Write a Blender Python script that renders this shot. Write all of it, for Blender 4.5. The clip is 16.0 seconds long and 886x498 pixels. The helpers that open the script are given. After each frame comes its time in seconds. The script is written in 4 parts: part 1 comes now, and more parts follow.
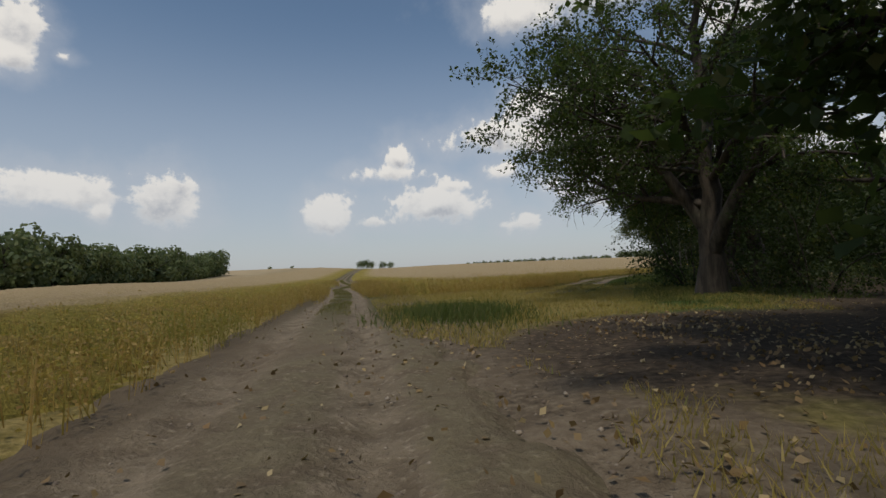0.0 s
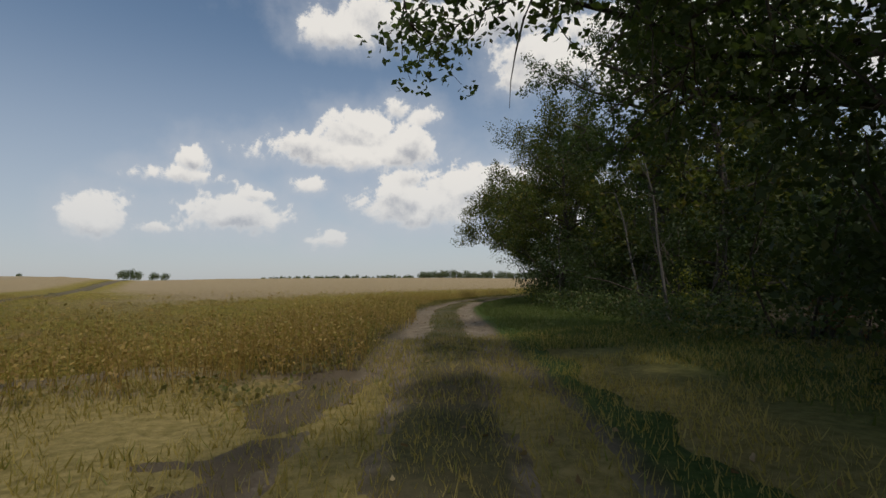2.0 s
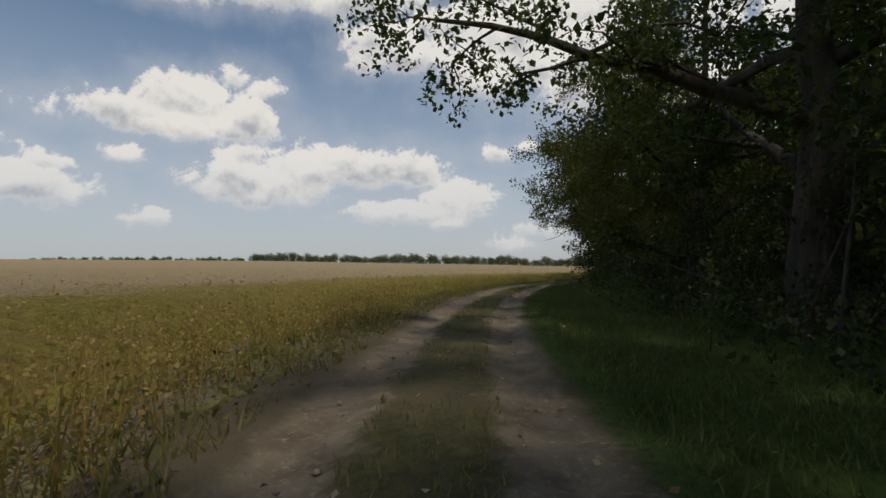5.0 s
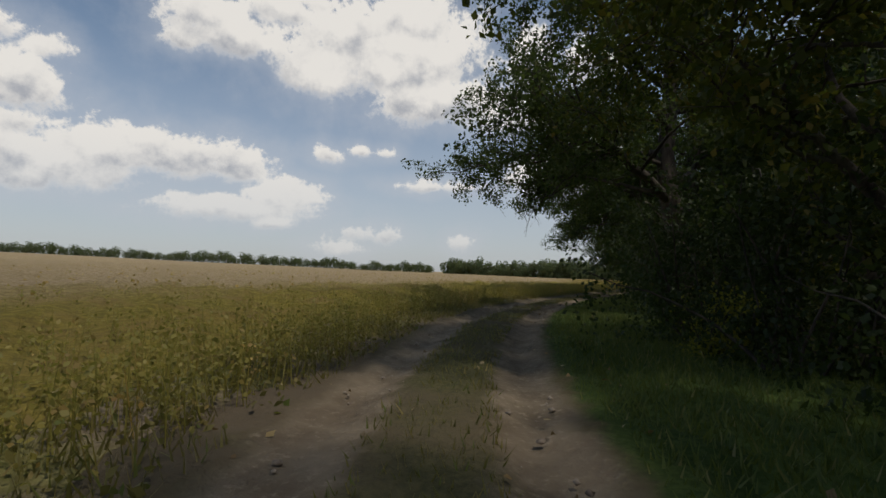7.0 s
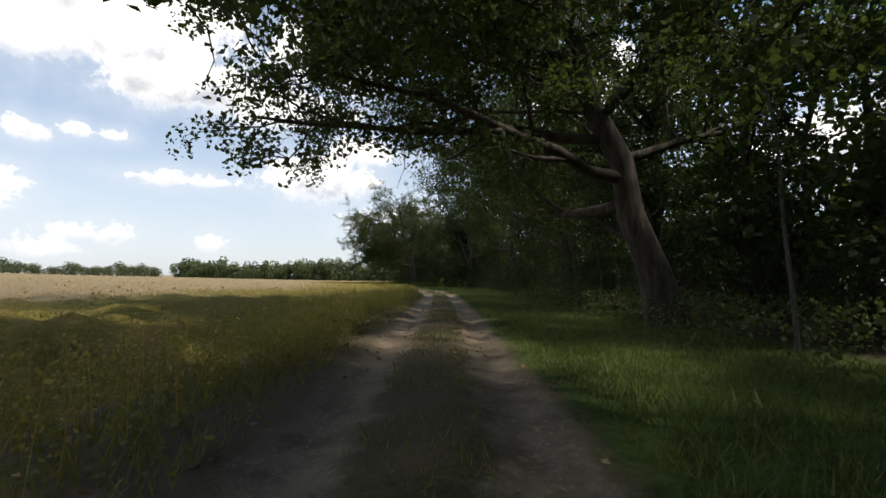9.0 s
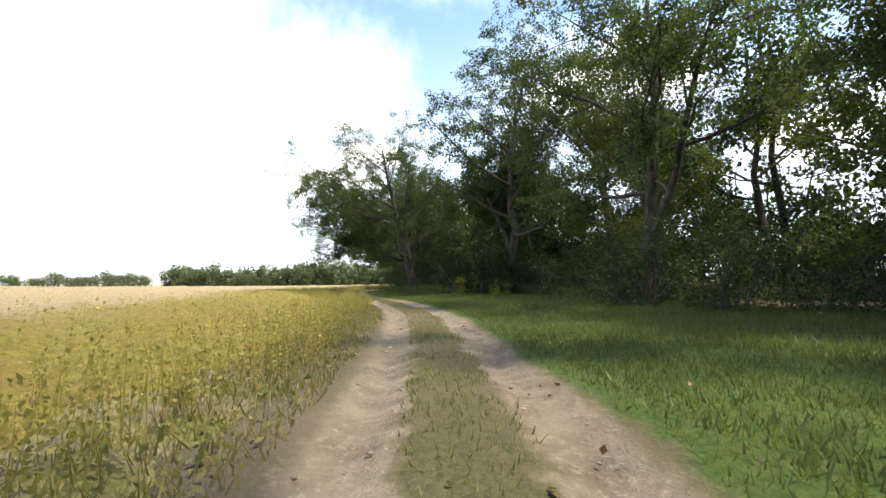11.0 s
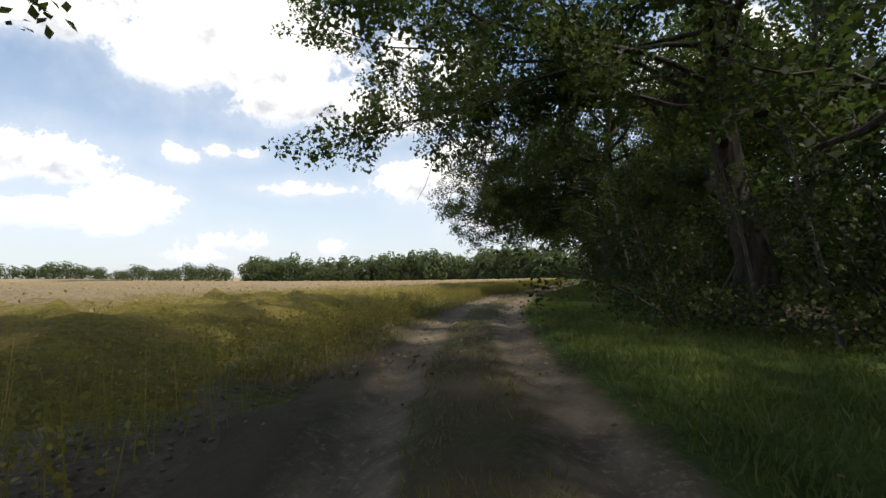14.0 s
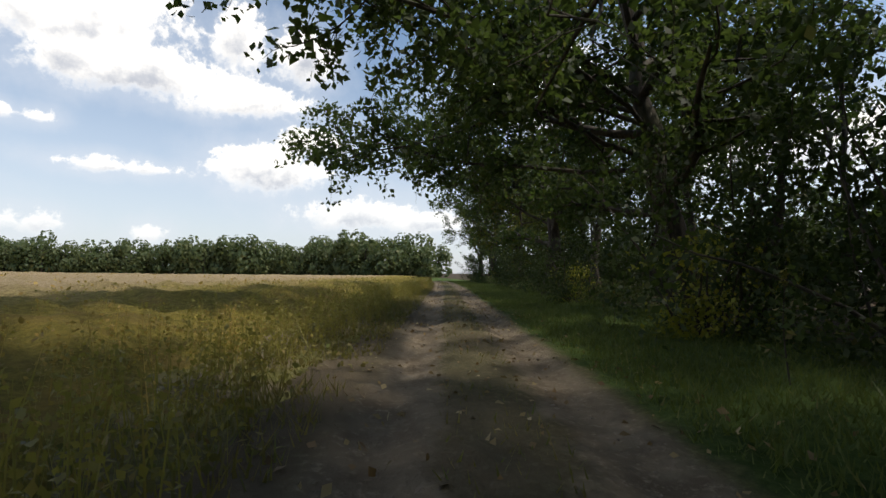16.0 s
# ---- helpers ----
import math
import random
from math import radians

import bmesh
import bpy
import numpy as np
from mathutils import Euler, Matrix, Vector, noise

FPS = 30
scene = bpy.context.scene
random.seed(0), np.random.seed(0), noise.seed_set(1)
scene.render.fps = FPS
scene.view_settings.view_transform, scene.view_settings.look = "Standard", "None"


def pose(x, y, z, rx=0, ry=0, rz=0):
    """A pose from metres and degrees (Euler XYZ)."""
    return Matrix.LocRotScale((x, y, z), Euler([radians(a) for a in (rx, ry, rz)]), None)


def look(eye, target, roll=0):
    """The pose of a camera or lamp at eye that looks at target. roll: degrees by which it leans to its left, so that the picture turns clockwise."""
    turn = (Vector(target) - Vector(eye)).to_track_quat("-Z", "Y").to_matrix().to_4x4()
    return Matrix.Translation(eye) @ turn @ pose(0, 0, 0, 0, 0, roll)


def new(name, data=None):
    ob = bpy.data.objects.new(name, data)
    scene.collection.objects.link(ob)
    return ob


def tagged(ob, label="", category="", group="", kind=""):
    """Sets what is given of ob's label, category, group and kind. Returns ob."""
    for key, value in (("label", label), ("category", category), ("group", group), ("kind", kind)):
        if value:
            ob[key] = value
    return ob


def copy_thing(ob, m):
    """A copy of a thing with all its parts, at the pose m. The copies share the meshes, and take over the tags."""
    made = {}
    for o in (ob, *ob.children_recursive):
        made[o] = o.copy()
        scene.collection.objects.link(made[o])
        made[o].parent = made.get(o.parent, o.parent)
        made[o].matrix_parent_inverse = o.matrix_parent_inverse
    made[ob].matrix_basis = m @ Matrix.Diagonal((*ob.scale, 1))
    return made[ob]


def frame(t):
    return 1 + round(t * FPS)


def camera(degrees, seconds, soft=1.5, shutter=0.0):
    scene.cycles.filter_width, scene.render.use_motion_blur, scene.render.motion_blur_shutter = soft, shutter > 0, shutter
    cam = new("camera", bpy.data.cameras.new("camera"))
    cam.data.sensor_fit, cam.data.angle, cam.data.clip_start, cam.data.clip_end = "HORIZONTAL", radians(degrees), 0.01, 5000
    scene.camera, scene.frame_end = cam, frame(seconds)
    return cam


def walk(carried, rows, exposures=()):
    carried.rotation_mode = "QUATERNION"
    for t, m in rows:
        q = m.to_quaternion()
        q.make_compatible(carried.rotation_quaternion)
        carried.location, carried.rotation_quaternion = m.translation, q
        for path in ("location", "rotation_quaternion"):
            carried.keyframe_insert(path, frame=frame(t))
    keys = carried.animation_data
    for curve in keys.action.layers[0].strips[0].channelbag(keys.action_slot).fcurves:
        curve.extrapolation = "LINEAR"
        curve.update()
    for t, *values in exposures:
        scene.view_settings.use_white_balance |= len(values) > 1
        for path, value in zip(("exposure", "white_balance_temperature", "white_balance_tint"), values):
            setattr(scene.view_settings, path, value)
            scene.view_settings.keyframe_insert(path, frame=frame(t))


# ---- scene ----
cam = camera(84.0, 16.0)
# ---- camera and its walk ----
PATH = [  # seconds, place, yaw, pitch, roll
    (0, -12.83, -17.53, 1.10, -4.98, 2.80, 2.40),
    (0.5, -12.11, -12.55, 1.10, -11.62, 3.90, 2.00),
    (1, -10.79, -7.50, 1.10, -17.64, 3.45, 2.30),
    (1.5, -8.89, -2.32, 1.10, -23.52, 4.48, 1.30),
    (2, -6.54, 2.74, 1.10, -27.58, 4.27, 0.70),
    (2.5, -3.96, 7.82, 1.10, -28.29, 3.92, 0.90),
    (3, -1.24, 13.09, 1.10, -28.90, 3.18, 1.30),
    (3.5, 1.78, 18.58, 1.09, -30.55, 2.77, 1.90),
    (4, 5.23, 24.08, 1.10, -34.83, 2.21, 1.10),
    (4.2, 6.78, 26.25, 1.10, -35.21, 2.09, 0.84),
    (4.7, 11.19, 31.78, 1.10, -41.83, 2.24, 0.52),
    (5.25, 16.73, 37.31, 1.10, -48.09, 2.40, 0.17),
    (5.8, 22.82, 42.26, 1.10, -53.43, 2.56, -0.18),
    (6.3, 28.67, 46.28, 1.10, -57.62, 2.71, -0.49),
    (6.5, 31.21, 47.88, 1.10, -59.45, 2.64, -0.54),
    (7, 37.88, 51.46, 1.10, -65.42, 3.04, -1.40),
    (7.5, 44.93, 54.11, 1.10, -74.81, 3.31, -2.24),
    (8, 52.55, 55.65, 1.10, -82.54, 3.91, -2.20),
    (8.5, 60.56, 56.20, 1.10, -89.04, 3.84, -1.37),
    (9, 68.81, 55.96, 1.10, -92.68, 3.63, -0.21),
    (9.2, 72.10, 55.83, 1.10, -93.41, 3.36, 0.08),
    (9.7, 80.56, 55.37, 1.10, -92.78, 3.48, 0.41),
    (10.25, 89.87, 54.99, 1.10, -91.97, 3.62, 0.77),
    (10.8, 99.18, 54.74, 1.10, -91.03, 3.76, 1.14),
    (11.3, 107.65, 54.66, 1.10, -90.06, 3.88, 1.47),
    (11.5, 111.03, 54.75, 1.10, -88.63, 3.76, 1.52),
    (12, 119.47, 55.51, 1.10, -83.45, 4.18, 1.76),
    (12.5, 128.10, 57.04, 1.11, -77.77, 4.42, 1.35),
    (13, 136.73, 59.19, 1.10, -76.26, 3.12, 0.80),
    (13.5, 145.41, 61.45, 1.10, -76.93, 3.32, 0.53),
    (14, 154.13, 63.39, 1.10, -80.04, 3.42, 1.07),
    (14.5, 162.84, 64.66, 1.09, -85.54, 3.45, 0.74),
    (15, 171.51, 65.05, 1.08, -90.75, 3.84, -0.61),
    (15.5, 180.28, 64.62, 1.09, -95.48, 4.19, -0.52),
    (16, 189.20, 63.55, 1.09, -98.34, 2.91, -0.44),
]

# seconds, stops
EXPOSURES = [(0, -0.35), (2.5, -0.3), (3.1, -0.45), (4.2, -0.35), (6.3, -0.35), (8, -0.1), (9, 0.5), (10, 1.1), (11.3, 1.8), (12.2, 1.75), (12.6, 1.5), (13.1, 1.1), (13.6, 0.75), (14.2, 0.5), (16, 0.4)]
walk(cam, [(t, pose(x, y, z, 90 + p, r, w)) for t, x, y, z, w, p, r in PATH], EXPOSURES)

# ---- sky, sun ----
SUN_AZ, SUN_EL = 204.0, 60.0  # degrees clockwise from +y, and above the horizon
# cumulus, heap by heap: azimuth, elevation, half width, half height (degrees)
CLOUDS = [
    (-35.9, 22.4, 2.1, 3.1), (-36.2, 20.1, 1.9, 1.8), (-32.6, 20.8, 0.6, 0.4), (-34.7, 8.8, 3.4, 2.0), (-31.0, 8.8, 2.7, 1.9), (-24.2, 8.0, 3.4, 3.2), (-22.9, 9.4, 1.9, 1.7),
    (-29.7, 7.1, 0.9, 1.0), (-0.8, 11.5, 3.6, 1.0), (0.4, 13.2, 1.6, 1.8), (16.6, 14.7, 10.5, 2.1), (17.9, 17.0, 4.9, 2.7), (22.5, 20.0, 1.8, 1.6), (12.2, 15.3, 4.1, 1.7),
    (23.1, 14.6, 3.9, 1.8), (24.3, 9.3, 6.5, 3.1), (29.0, 10.8, 5.7, 2.7), (32.7, 12.2, 2.8, 1.7), (12.0, 11.3, 2.1, 1.2), (-7.8, 7.0, 2.7, 2.7), (4.5, 7.6, 5.8, 2.4),
    (6.8, 9.9, 2.2, 0.9), (-2.7, 6.1, 2.1, 0.8), (14.9, 5.2, 2.7, 1.3), (16.1, 27.4, 4.8, 2.1), (23.4, 28.9, 10.0, 2.9), (35.0, 29.2, 9.1, 2.9), (39.1, 25.0, 4.8, 2.6),
    (36.0, 22.5, 2.5, 1.5), (54.1, 24.6, 5.7, 4.7), (46.6, 27.0, 4.5, 1.3), (57.9, 23.5, 13.7, 5.5), (61.7, 27.4, 7.8, 3.5), (50.2, 21.9, 5.3, 3.7), (60.7, 19.0, 4.5, 2.9),
    (40.0, 23.8, 6.0, 2.6), (45.0, 26.9, 4.4, 1.7), (49.9, 28.3, 3.5, 1.3), (23.9, 15.6, 3.5, 3.4), (25.4, 19.1, 2.0, 1.6), (23.9, 12.2, 3.7, 1.7), (27.6, 9.2, 6.4, 3.0),
    (35.8, 10.9, 6.5, 2.9), (42.6, 10.8, 3.8, 3.0), (24.5, 7.7, 3.2, 1.9), (42.5, 6.6, 7.6, 2.0), (46.0, 5.2, 2.0, 0.7), (51.8, 13.0, 1.9, 1.1), (55.4, 13.7, 1.2, 0.6),
    (58.5, 13.6, 1.3, 0.7), (64.2, 10.0, 3.5, 0.8), (50.7, 7.9, 1.2, 0.4), (55.4, 4.4, 2.7, 1.2), (53.4, 2.7, 3.1, 1.1), (67.4, 3.7, 1.6, 1.2), (76.2, 17.9, 6.8, 2.0),
    (77.8, 10.7, 4.0, 3.0), (66.5, 10.1, 5.3, 0.7), (46.4, 7.8, 4.7, 2.6), (66.2, 19.2, 9.7, 3.0), (75.0, 23.2, 3.1, 3.5), (75.2, 17.3, 5.6, 1.5), (82.2, 22.8, 3.8, 3.6),
    (78.3, 10.8, 5.9, 2.7), (88.9, 6.4, 7.5, 2.1), (83.6, 14.4, 3.8, 1.6), (96.1, 5.6, 5.7, 1.7), (58.5, 4.1, 2.0, 1.1), (67.7, 3.9, 1.2, 0.6),
    (110, 20, 9, 5), (135, 12, 10, 4), (160, 24, 9, 5), (96, 38, 10, 6), (-60, 14, 9, 4), (-95, 20, 10, 5), (-130, 10, 9, 4), (190, 14, 10, 4),
]


def calc(nt, op, a, b=None, c=None):
    n = nt.nodes.new("ShaderNodeMath")
    n.operation = op
    for i, v in enumerate((a, b, c)):
        if v is None:
            continue
        if isinstance(v, (int, float)):
            n.inputs[i].default_value = v
        else:
            nt.links.new(v, n.inputs[i])
    return n.outputs[0]


def mixcol(nt, fac, a, b, blend="MIX"):
    n = nt.nodes.new("ShaderNodeMix")
    n.data_type, n.blend_type = "RGBA", blend
    for i, v in ((0, fac), (6, a), (7, b)):
        if isinstance(v, (int, float)):
            n.inputs[i].default_value = v
        elif isinstance(v, tuple):
            n.inputs[i].default_value = (*v, 1) if len(v) == 3 else v
        else:
            nt.links.new(v, n.inputs[i])
    return n.outputs[2]


def noise_tex(nt, vec, scale, detail=5, rough=0.55, distortion=0.0):
    n = nt.nodes.new("ShaderNodeTexNoise")
    n.inputs["Scale"].default_value, n.inputs["Detail"].default_value = scale, detail
    n.inputs["Roughness"].default_value, n.inputs["Distortion"].default_value = rough, distortion
    if vec is not None:
        nt.links.new(vec, n.inputs["Vector"])
    return n.outputs["Fac"]


def remap(nt, v, a, b, c=0.0, d=1.0, smooth=True):
    n = nt.nodes.new("ShaderNodeMapRange")
    n.interpolation_type = "SMOOTHSTEP" if smooth else "LINEAR"
    nt.links.new(v, n.inputs[0])
    for i, x in enumerate((a, b, c, d)):
        n.inputs[i + 1].default_value = x
    return n.outputs[0]


def build_world():
    world = bpy.data.worlds.new("sky")
    scene.world = world
    world.use_nodes = True
    nt = world.node_tree
    nt.nodes.clear()
    sky = nt.nodes.new("ShaderNodeTexSky")
    sky.sky_type, sky.sun_disc = "NISHITA", False
    sky.sun_elevation, sky.sun_rotation = radians(SUN_EL), radians(SUN_AZ)
    sky.air_density, sky.dust_density, sky.ozone_density = 1.0, 1.0, 1.6
    coord = nt.nodes.new("ShaderNodeTexCoord")
    sep = nt.nodes.new("ShaderNodeSeparateXYZ")
    nt.links.new(coord.outputs["Generated"], sep.inputs[0])
    x, y, z = sep.outputs
    az = calc(nt, "MULTIPLY", calc(nt, "ARCTAN2", x, y), 57.2958)
    el = calc(nt, "MULTIPLY", calc(nt, "ARCSINE", z), 57.2958)
    # ragged outlines: the place in the sky is pushed about before it is compared with each cloud
    comb = nt.nodes.new("ShaderNodeCombineXYZ")
    nt.links.new(az, comb.inputs[0])
    nt.links.new(el, comb.inputs[1])
    plane = comb.outputs[0]
    n1 = noise_tex(nt, plane, 0.28, 7, 0.6)
    n2 = noise_tex(nt, plane, 1.1, 5, 0.62)
    best, total, rise = None, None, None
    for a, e, w, h in CLOUDS:
        dx = calc(nt, "MULTIPLY", calc(nt, "SUBTRACT", az, a), 1 / w)
        up = calc(nt, "MULTIPLY", calc(nt, "SUBTRACT", el, e), 1 / h)
        down = calc(nt, "MULTIPLY", up, -1.35)
        dy = calc(nt, "MAXIMUM", up, down)
        r2 = calc(nt, "MULTIPLY_ADD", dx, dx, calc(nt, "MULTIPLY", dy, dy))
        v = calc(nt, "MULTIPLY", calc(nt, "SUBTRACT", 1.0, calc(nt, "SQRT", r2)), min(1.0, 0.35 + 0.24 * h))
        weight = calc(nt, "EXPONENT", calc(nt, "MULTIPLY", v, 7.0))
        if best is None:
            best, total, rise = v, weight, calc(nt, "MULTIPLY", weight, up)
        else:
            best = calc(nt, "SMOOTH_MAX", best, v, 0.25)
            total, rise = calc(nt, "ADD", total, weight), calc(nt, "MULTIPLY_ADD", weight, up, rise)
    height_in = calc(nt, "MAXIMUM", calc(nt, "MINIMUM", calc(nt, "DIVIDE", rise, total), 2.0), -2.0)
    n0 = noise_tex(nt, plane, 0.11, 3, 0.5)
    soft = calc(nt, "MULTIPLY_ADD", calc(nt, "SUBTRACT", n0, 0.48), 0.7, calc(nt, "MULTIPLY_ADD", calc(nt, "SUBTRACT", n1, 0.48), 1.7, best))
    n3 = noise_tex(nt, plane, 3.2, 4, 0.6)
    edge = calc(nt, "MULTIPLY_ADD", calc(nt, "SUBTRACT", n3, 0.5), 0.2, calc(nt, "MULTIPLY_ADD", calc(nt, "SUBTRACT", n2, 0.5), 0.85, soft))
    # the heads stand out sharply, the undersides fade into the haze
    width = remap(nt, height_in, -0.9, 0.4, 0.85, 0.30)
    cover = remap(nt, calc(nt, "DIVIDE", calc(nt, "ADD", edge, 0.06), width), 0.0, 1.0)
    veil = remap(nt, soft, -1.1, 0.3, 0.0, 0.42)
    # billows: the sides turned up to the light are white, the flat undersides grey
    def raised(scale, drop, seed):
        c2 = nt.nodes.new("ShaderNodeCombineXYZ")
        nt.links.new(calc(nt, "ADD", az, -0.4 * drop), c2.inputs[0])
        nt.links.new(calc(nt, "ADD", el, drop), c2.inputs[1])
        return calc(nt, "SUBTRACT", seed, noise_tex(nt, c2.outputs[0], scale, 7 if scale < 0.5 else 5, 0.6))
    relief = calc(nt, "MULTIPLY_ADD", raised(0.28, 1.2, n1), 0.8, raised(0.11, 3.0, n0))
    deep = remap(nt, edge, 0.05, 0.7)
    low = calc(nt, "MULTIPLY_ADD", relief, 2.6, height_in)
    grey = calc(nt, "MULTIPLY", remap(nt, low, -0.85, 0.45, 1.0, 0.0), deep)
    lit = calc(nt, "SUBTRACT", 1.0, grey)
    white = mixcol(nt, lit, (0.44, 0.46, 0.51), (1.0, 0.96, 0.90))
    skyc = mixcol(nt, 1.0, sky.outputs[0], (0.120, 0.123, 0.117), "MULTIPLY")
    # summer haze low over the land
    haze = remap(nt, el, 0.0, 30.0, 0.70, 0.0)
    skyc = mixcol(nt, haze, skyc, (0.57, 0.595, 0.66))
    skyc = mixcol(nt, veil, skyc, (0.62, 0.645, 0.70))
    far = remap(nt, el, 1.0, 15.0, 0.45, 0.95)
    col = mixcol(nt, calc(nt, "MULTIPLY", cover, far), skyc, white)
    bg = nt.nodes.new("ShaderNodeBackground")
    nt.links.new(col, bg.inputs[0])
    out = nt.nodes.new("ShaderNodeOutputWorld")
    nt.links.new(bg.outputs[0], out.inputs[0])


build_world()
sun = new("sun", bpy.data.lights.new("sun", "SUN"))
sun.data.energy, sun.data.angle, sun.data.color = 2.4, radians(3.0), (1.0, 0.93, 0.82)
sd = Vector((math.sin(radians(SUN_AZ)) * math.cos(radians(SUN_EL)), math.cos(radians(SUN_AZ)) * math.cos(radians(SUN_EL)), math.sin(radians(SUN_EL))))
sun.matrix_world = look(sd * 100, (0, 0, 0))


# ---- materials ----
def material(name):
    m = bpy.data.materials.new(name)
    m.use_nodes = True
    nt = m.node_tree
    bsdf = nt.nodes["Principled BSDF"]
    return m, nt, bsdf


def attr(nt, name):
    n = nt.nodes.new("ShaderNodeAttribute")
    n.attribute_name = name
    return n.outputs["Fac"]


def where(nt):
    return nt.nodes.new("ShaderNodeTexCoord").outputs["Object"]


def bump(nt, bsdf, height, strength, distance):
    b = nt.nodes.new("ShaderNodeBump")
    b.inputs["Strength"].default_value, b.inputs["Distance"].default_value = strength, distance
    nt.links.new(height, b.inputs["Height"])
    nt.links.new(b.outputs[0], bsdf.inputs["Normal"])


def leaf_material(name, dark, mid, light, odd, odd_share=0.08, glow=0.35):
    m, nt, bsdf = material(name)
    rnd = nt.nodes.new("ShaderNodeNewGeometry").outputs["Random Per Island"]
    col = mixcol(nt, remap(nt, rnd, 0.0, 0.6), dark, mid)
    col = mixcol(nt, remap(nt, rnd, 0.55, 1.0 - odd_share), col, light)
    col = mixcol(nt, remap(nt, rnd, 1.0 - odd_share, 1.0 - odd_share * 0.6), col, odd)
    big = calc(nt, "MULTIPLY_ADD", nt.nodes.new("ShaderNodeObjectInfo").outputs["Random"], 0.3, calc(nt, "MULTIPLY", noise_tex(nt, where(nt), 0.45, 2), 0.75))
    col = mixcol(nt, remap(nt, big, 0.35, 0.7, 0.0, 0.5), col, light)
    nt.links.new(col, bsdf.inputs["Base Color"])
    bsdf.inputs["Roughness"].default_value = 0.55
    bsdf.inputs["Specular IOR Level"].default_value = 0.3
    tr = nt.nodes.new("ShaderNodeBsdfTranslucent")
    nt.links.new(mixcol(nt, 0.5, col, (light[0] * 1.6, light[1] * 1.8, light[2] * 0.9)), tr.inputs[0])
    mix = nt.nodes.new("ShaderNodeMixShader")
    mix.inputs[0].default_value = glow
    nt.links.new(bsdf.outputs[0], mix.inputs[1])
    nt.links.new(tr.outputs[0], mix.inputs[2])
    nt.links.new(mix.outputs[0], nt.nodes["Material Output"].inputs[0])
    return m


def bark_material(name, dark, light, scale=6.0):
    m, nt, bsdf = material(name)
    co = where(nt)
    mp = nt.nodes.new("ShaderNodeMapping")
    mp.inputs["Scale"].default_value = (1, 1, 0.18)
    nt.links.new(co, mp.inputs[0])
    ridges = noise_tex(nt, mp.outputs[0], scale, 6, 0.65, 0.4)
    blot = noise_tex(nt, co, 0.8, 3)
    col = mixcol(nt, remap(nt, ridges, 0.35, 0.65), dark, light)
    col = mixcol(nt, remap(nt, blot, 0.5, 0.75, 0, 0.5), col, (0.10, 0.11, 0.06))
    nt.links.new(col, bsdf.inputs["Base Color"])
    bsdf.inputs["Roughness"].default_value = 0.9
    bump(nt, bsdf, ridges, 0.9, 0.05)
    return m


M_OAK = leaf_material("oak_leaves", (0.020, 0.038, 0.012), (0.037, 0.060, 0.017), (0.068, 0.091, 0.027), (0.13, 0.115, 0.03), 0.05, 0.5)
M_MAPLE = leaf_material("maple_leaves", (0.029, 0.049, 0.011), (0.055, 0.076, 0.015), (0.105, 0.110, 0.020), (0.20, 0.15, 0.03), 0.09, 0.45)
M_SHRUB = leaf_material("shrub_leaves", (0.014, 0.026, 0.008), (0.026, 0.042, 0.012), (0.046, 0.064, 0.017), (0.12, 0.11, 0.03), 0.04, 0.40)
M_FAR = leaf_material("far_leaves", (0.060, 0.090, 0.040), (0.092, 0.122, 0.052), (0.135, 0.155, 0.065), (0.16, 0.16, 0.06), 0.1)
M_BARK = bark_material("oak_bark", (0.022, 0.017, 0.012), (0.074, 0.057, 0.042))
M_DEAD = bark_material("bare_wood", (0.10, 0.085, 0.065), (0.24, 0.205, 0.165), 14)
M_GRASS = leaf_material("verge_grass", (0.044, 0.066, 0.015), (0.078, 0.104, 0.023), (0.120, 0.140, 0.035), (0.26, 0.22, 0.09), 0.08, 0.4)
M_DRYGRASS = leaf_material("dry_grass", (0.075, 0.085, 0.022), (0.150, 0.130, 0.040), (0.235, 0.185, 0.070), (0.09, 0.13, 0.03), 0.2, 0.4)
M_STRAW = leaf_material("yellowed_grass", (0.19, 0.150, 0.036), (0.310, 0.240, 0.062), (0.400, 0.305, 0.105), (0.11, 0.14, 0.03), 0.12, 0.4)
M_CROP = leaf_material("crop_leaves", (0.10, 0.105, 0.024), (0.200, 0.178, 0.040), (0.280, 0.232, 0.062), (0.22, 0.12, 0.05), 0.16, 0.4)
M_CROPDRY = leaf_material("dry_crop", (0.19, 0.115, 0.040), (0.33, 0.215, 0.070), (0.44, 0.31, 0.10), (0.22, 0.19, 0.04), 0.2, 0.4)
M_WEED = leaf_material("weed_leaves", (0.030, 0.055, 0.016), (0.055, 0.085, 0.022), (0.10, 0.12, 0.035), (0.24, 0.18, 0.08), 0.14, 0.35)
M_FALLEN = leaf_material("fallen_leaves", (0.10, 0.055, 0.025), (0.20, 0.12, 0.05), (0.30, 0.22, 0.10), (0.38, 0.30, 0.16), 0.2, 0.1)

M_YELLOW = leaf_material("yellow_bush_leaves", (0.09, 0.115, 0.016), (0.17, 0.18, 0.02), (0.26, 0.24, 0.03), (0.30, 0.25, 0.04), 0.1)
M_RUSSET = leaf_material("reddening_leaves", (0.07, 0.035, 0.016), (0.15, 0.055, 0.028), (0.20, 0.085, 0.03), (0.09, 0.09, 0.02), 0.25)
M_SAPLING = bark_material("sapling_bark", (0.045, 0.040, 0.033), (0.11, 0.098, 0.085), 16)


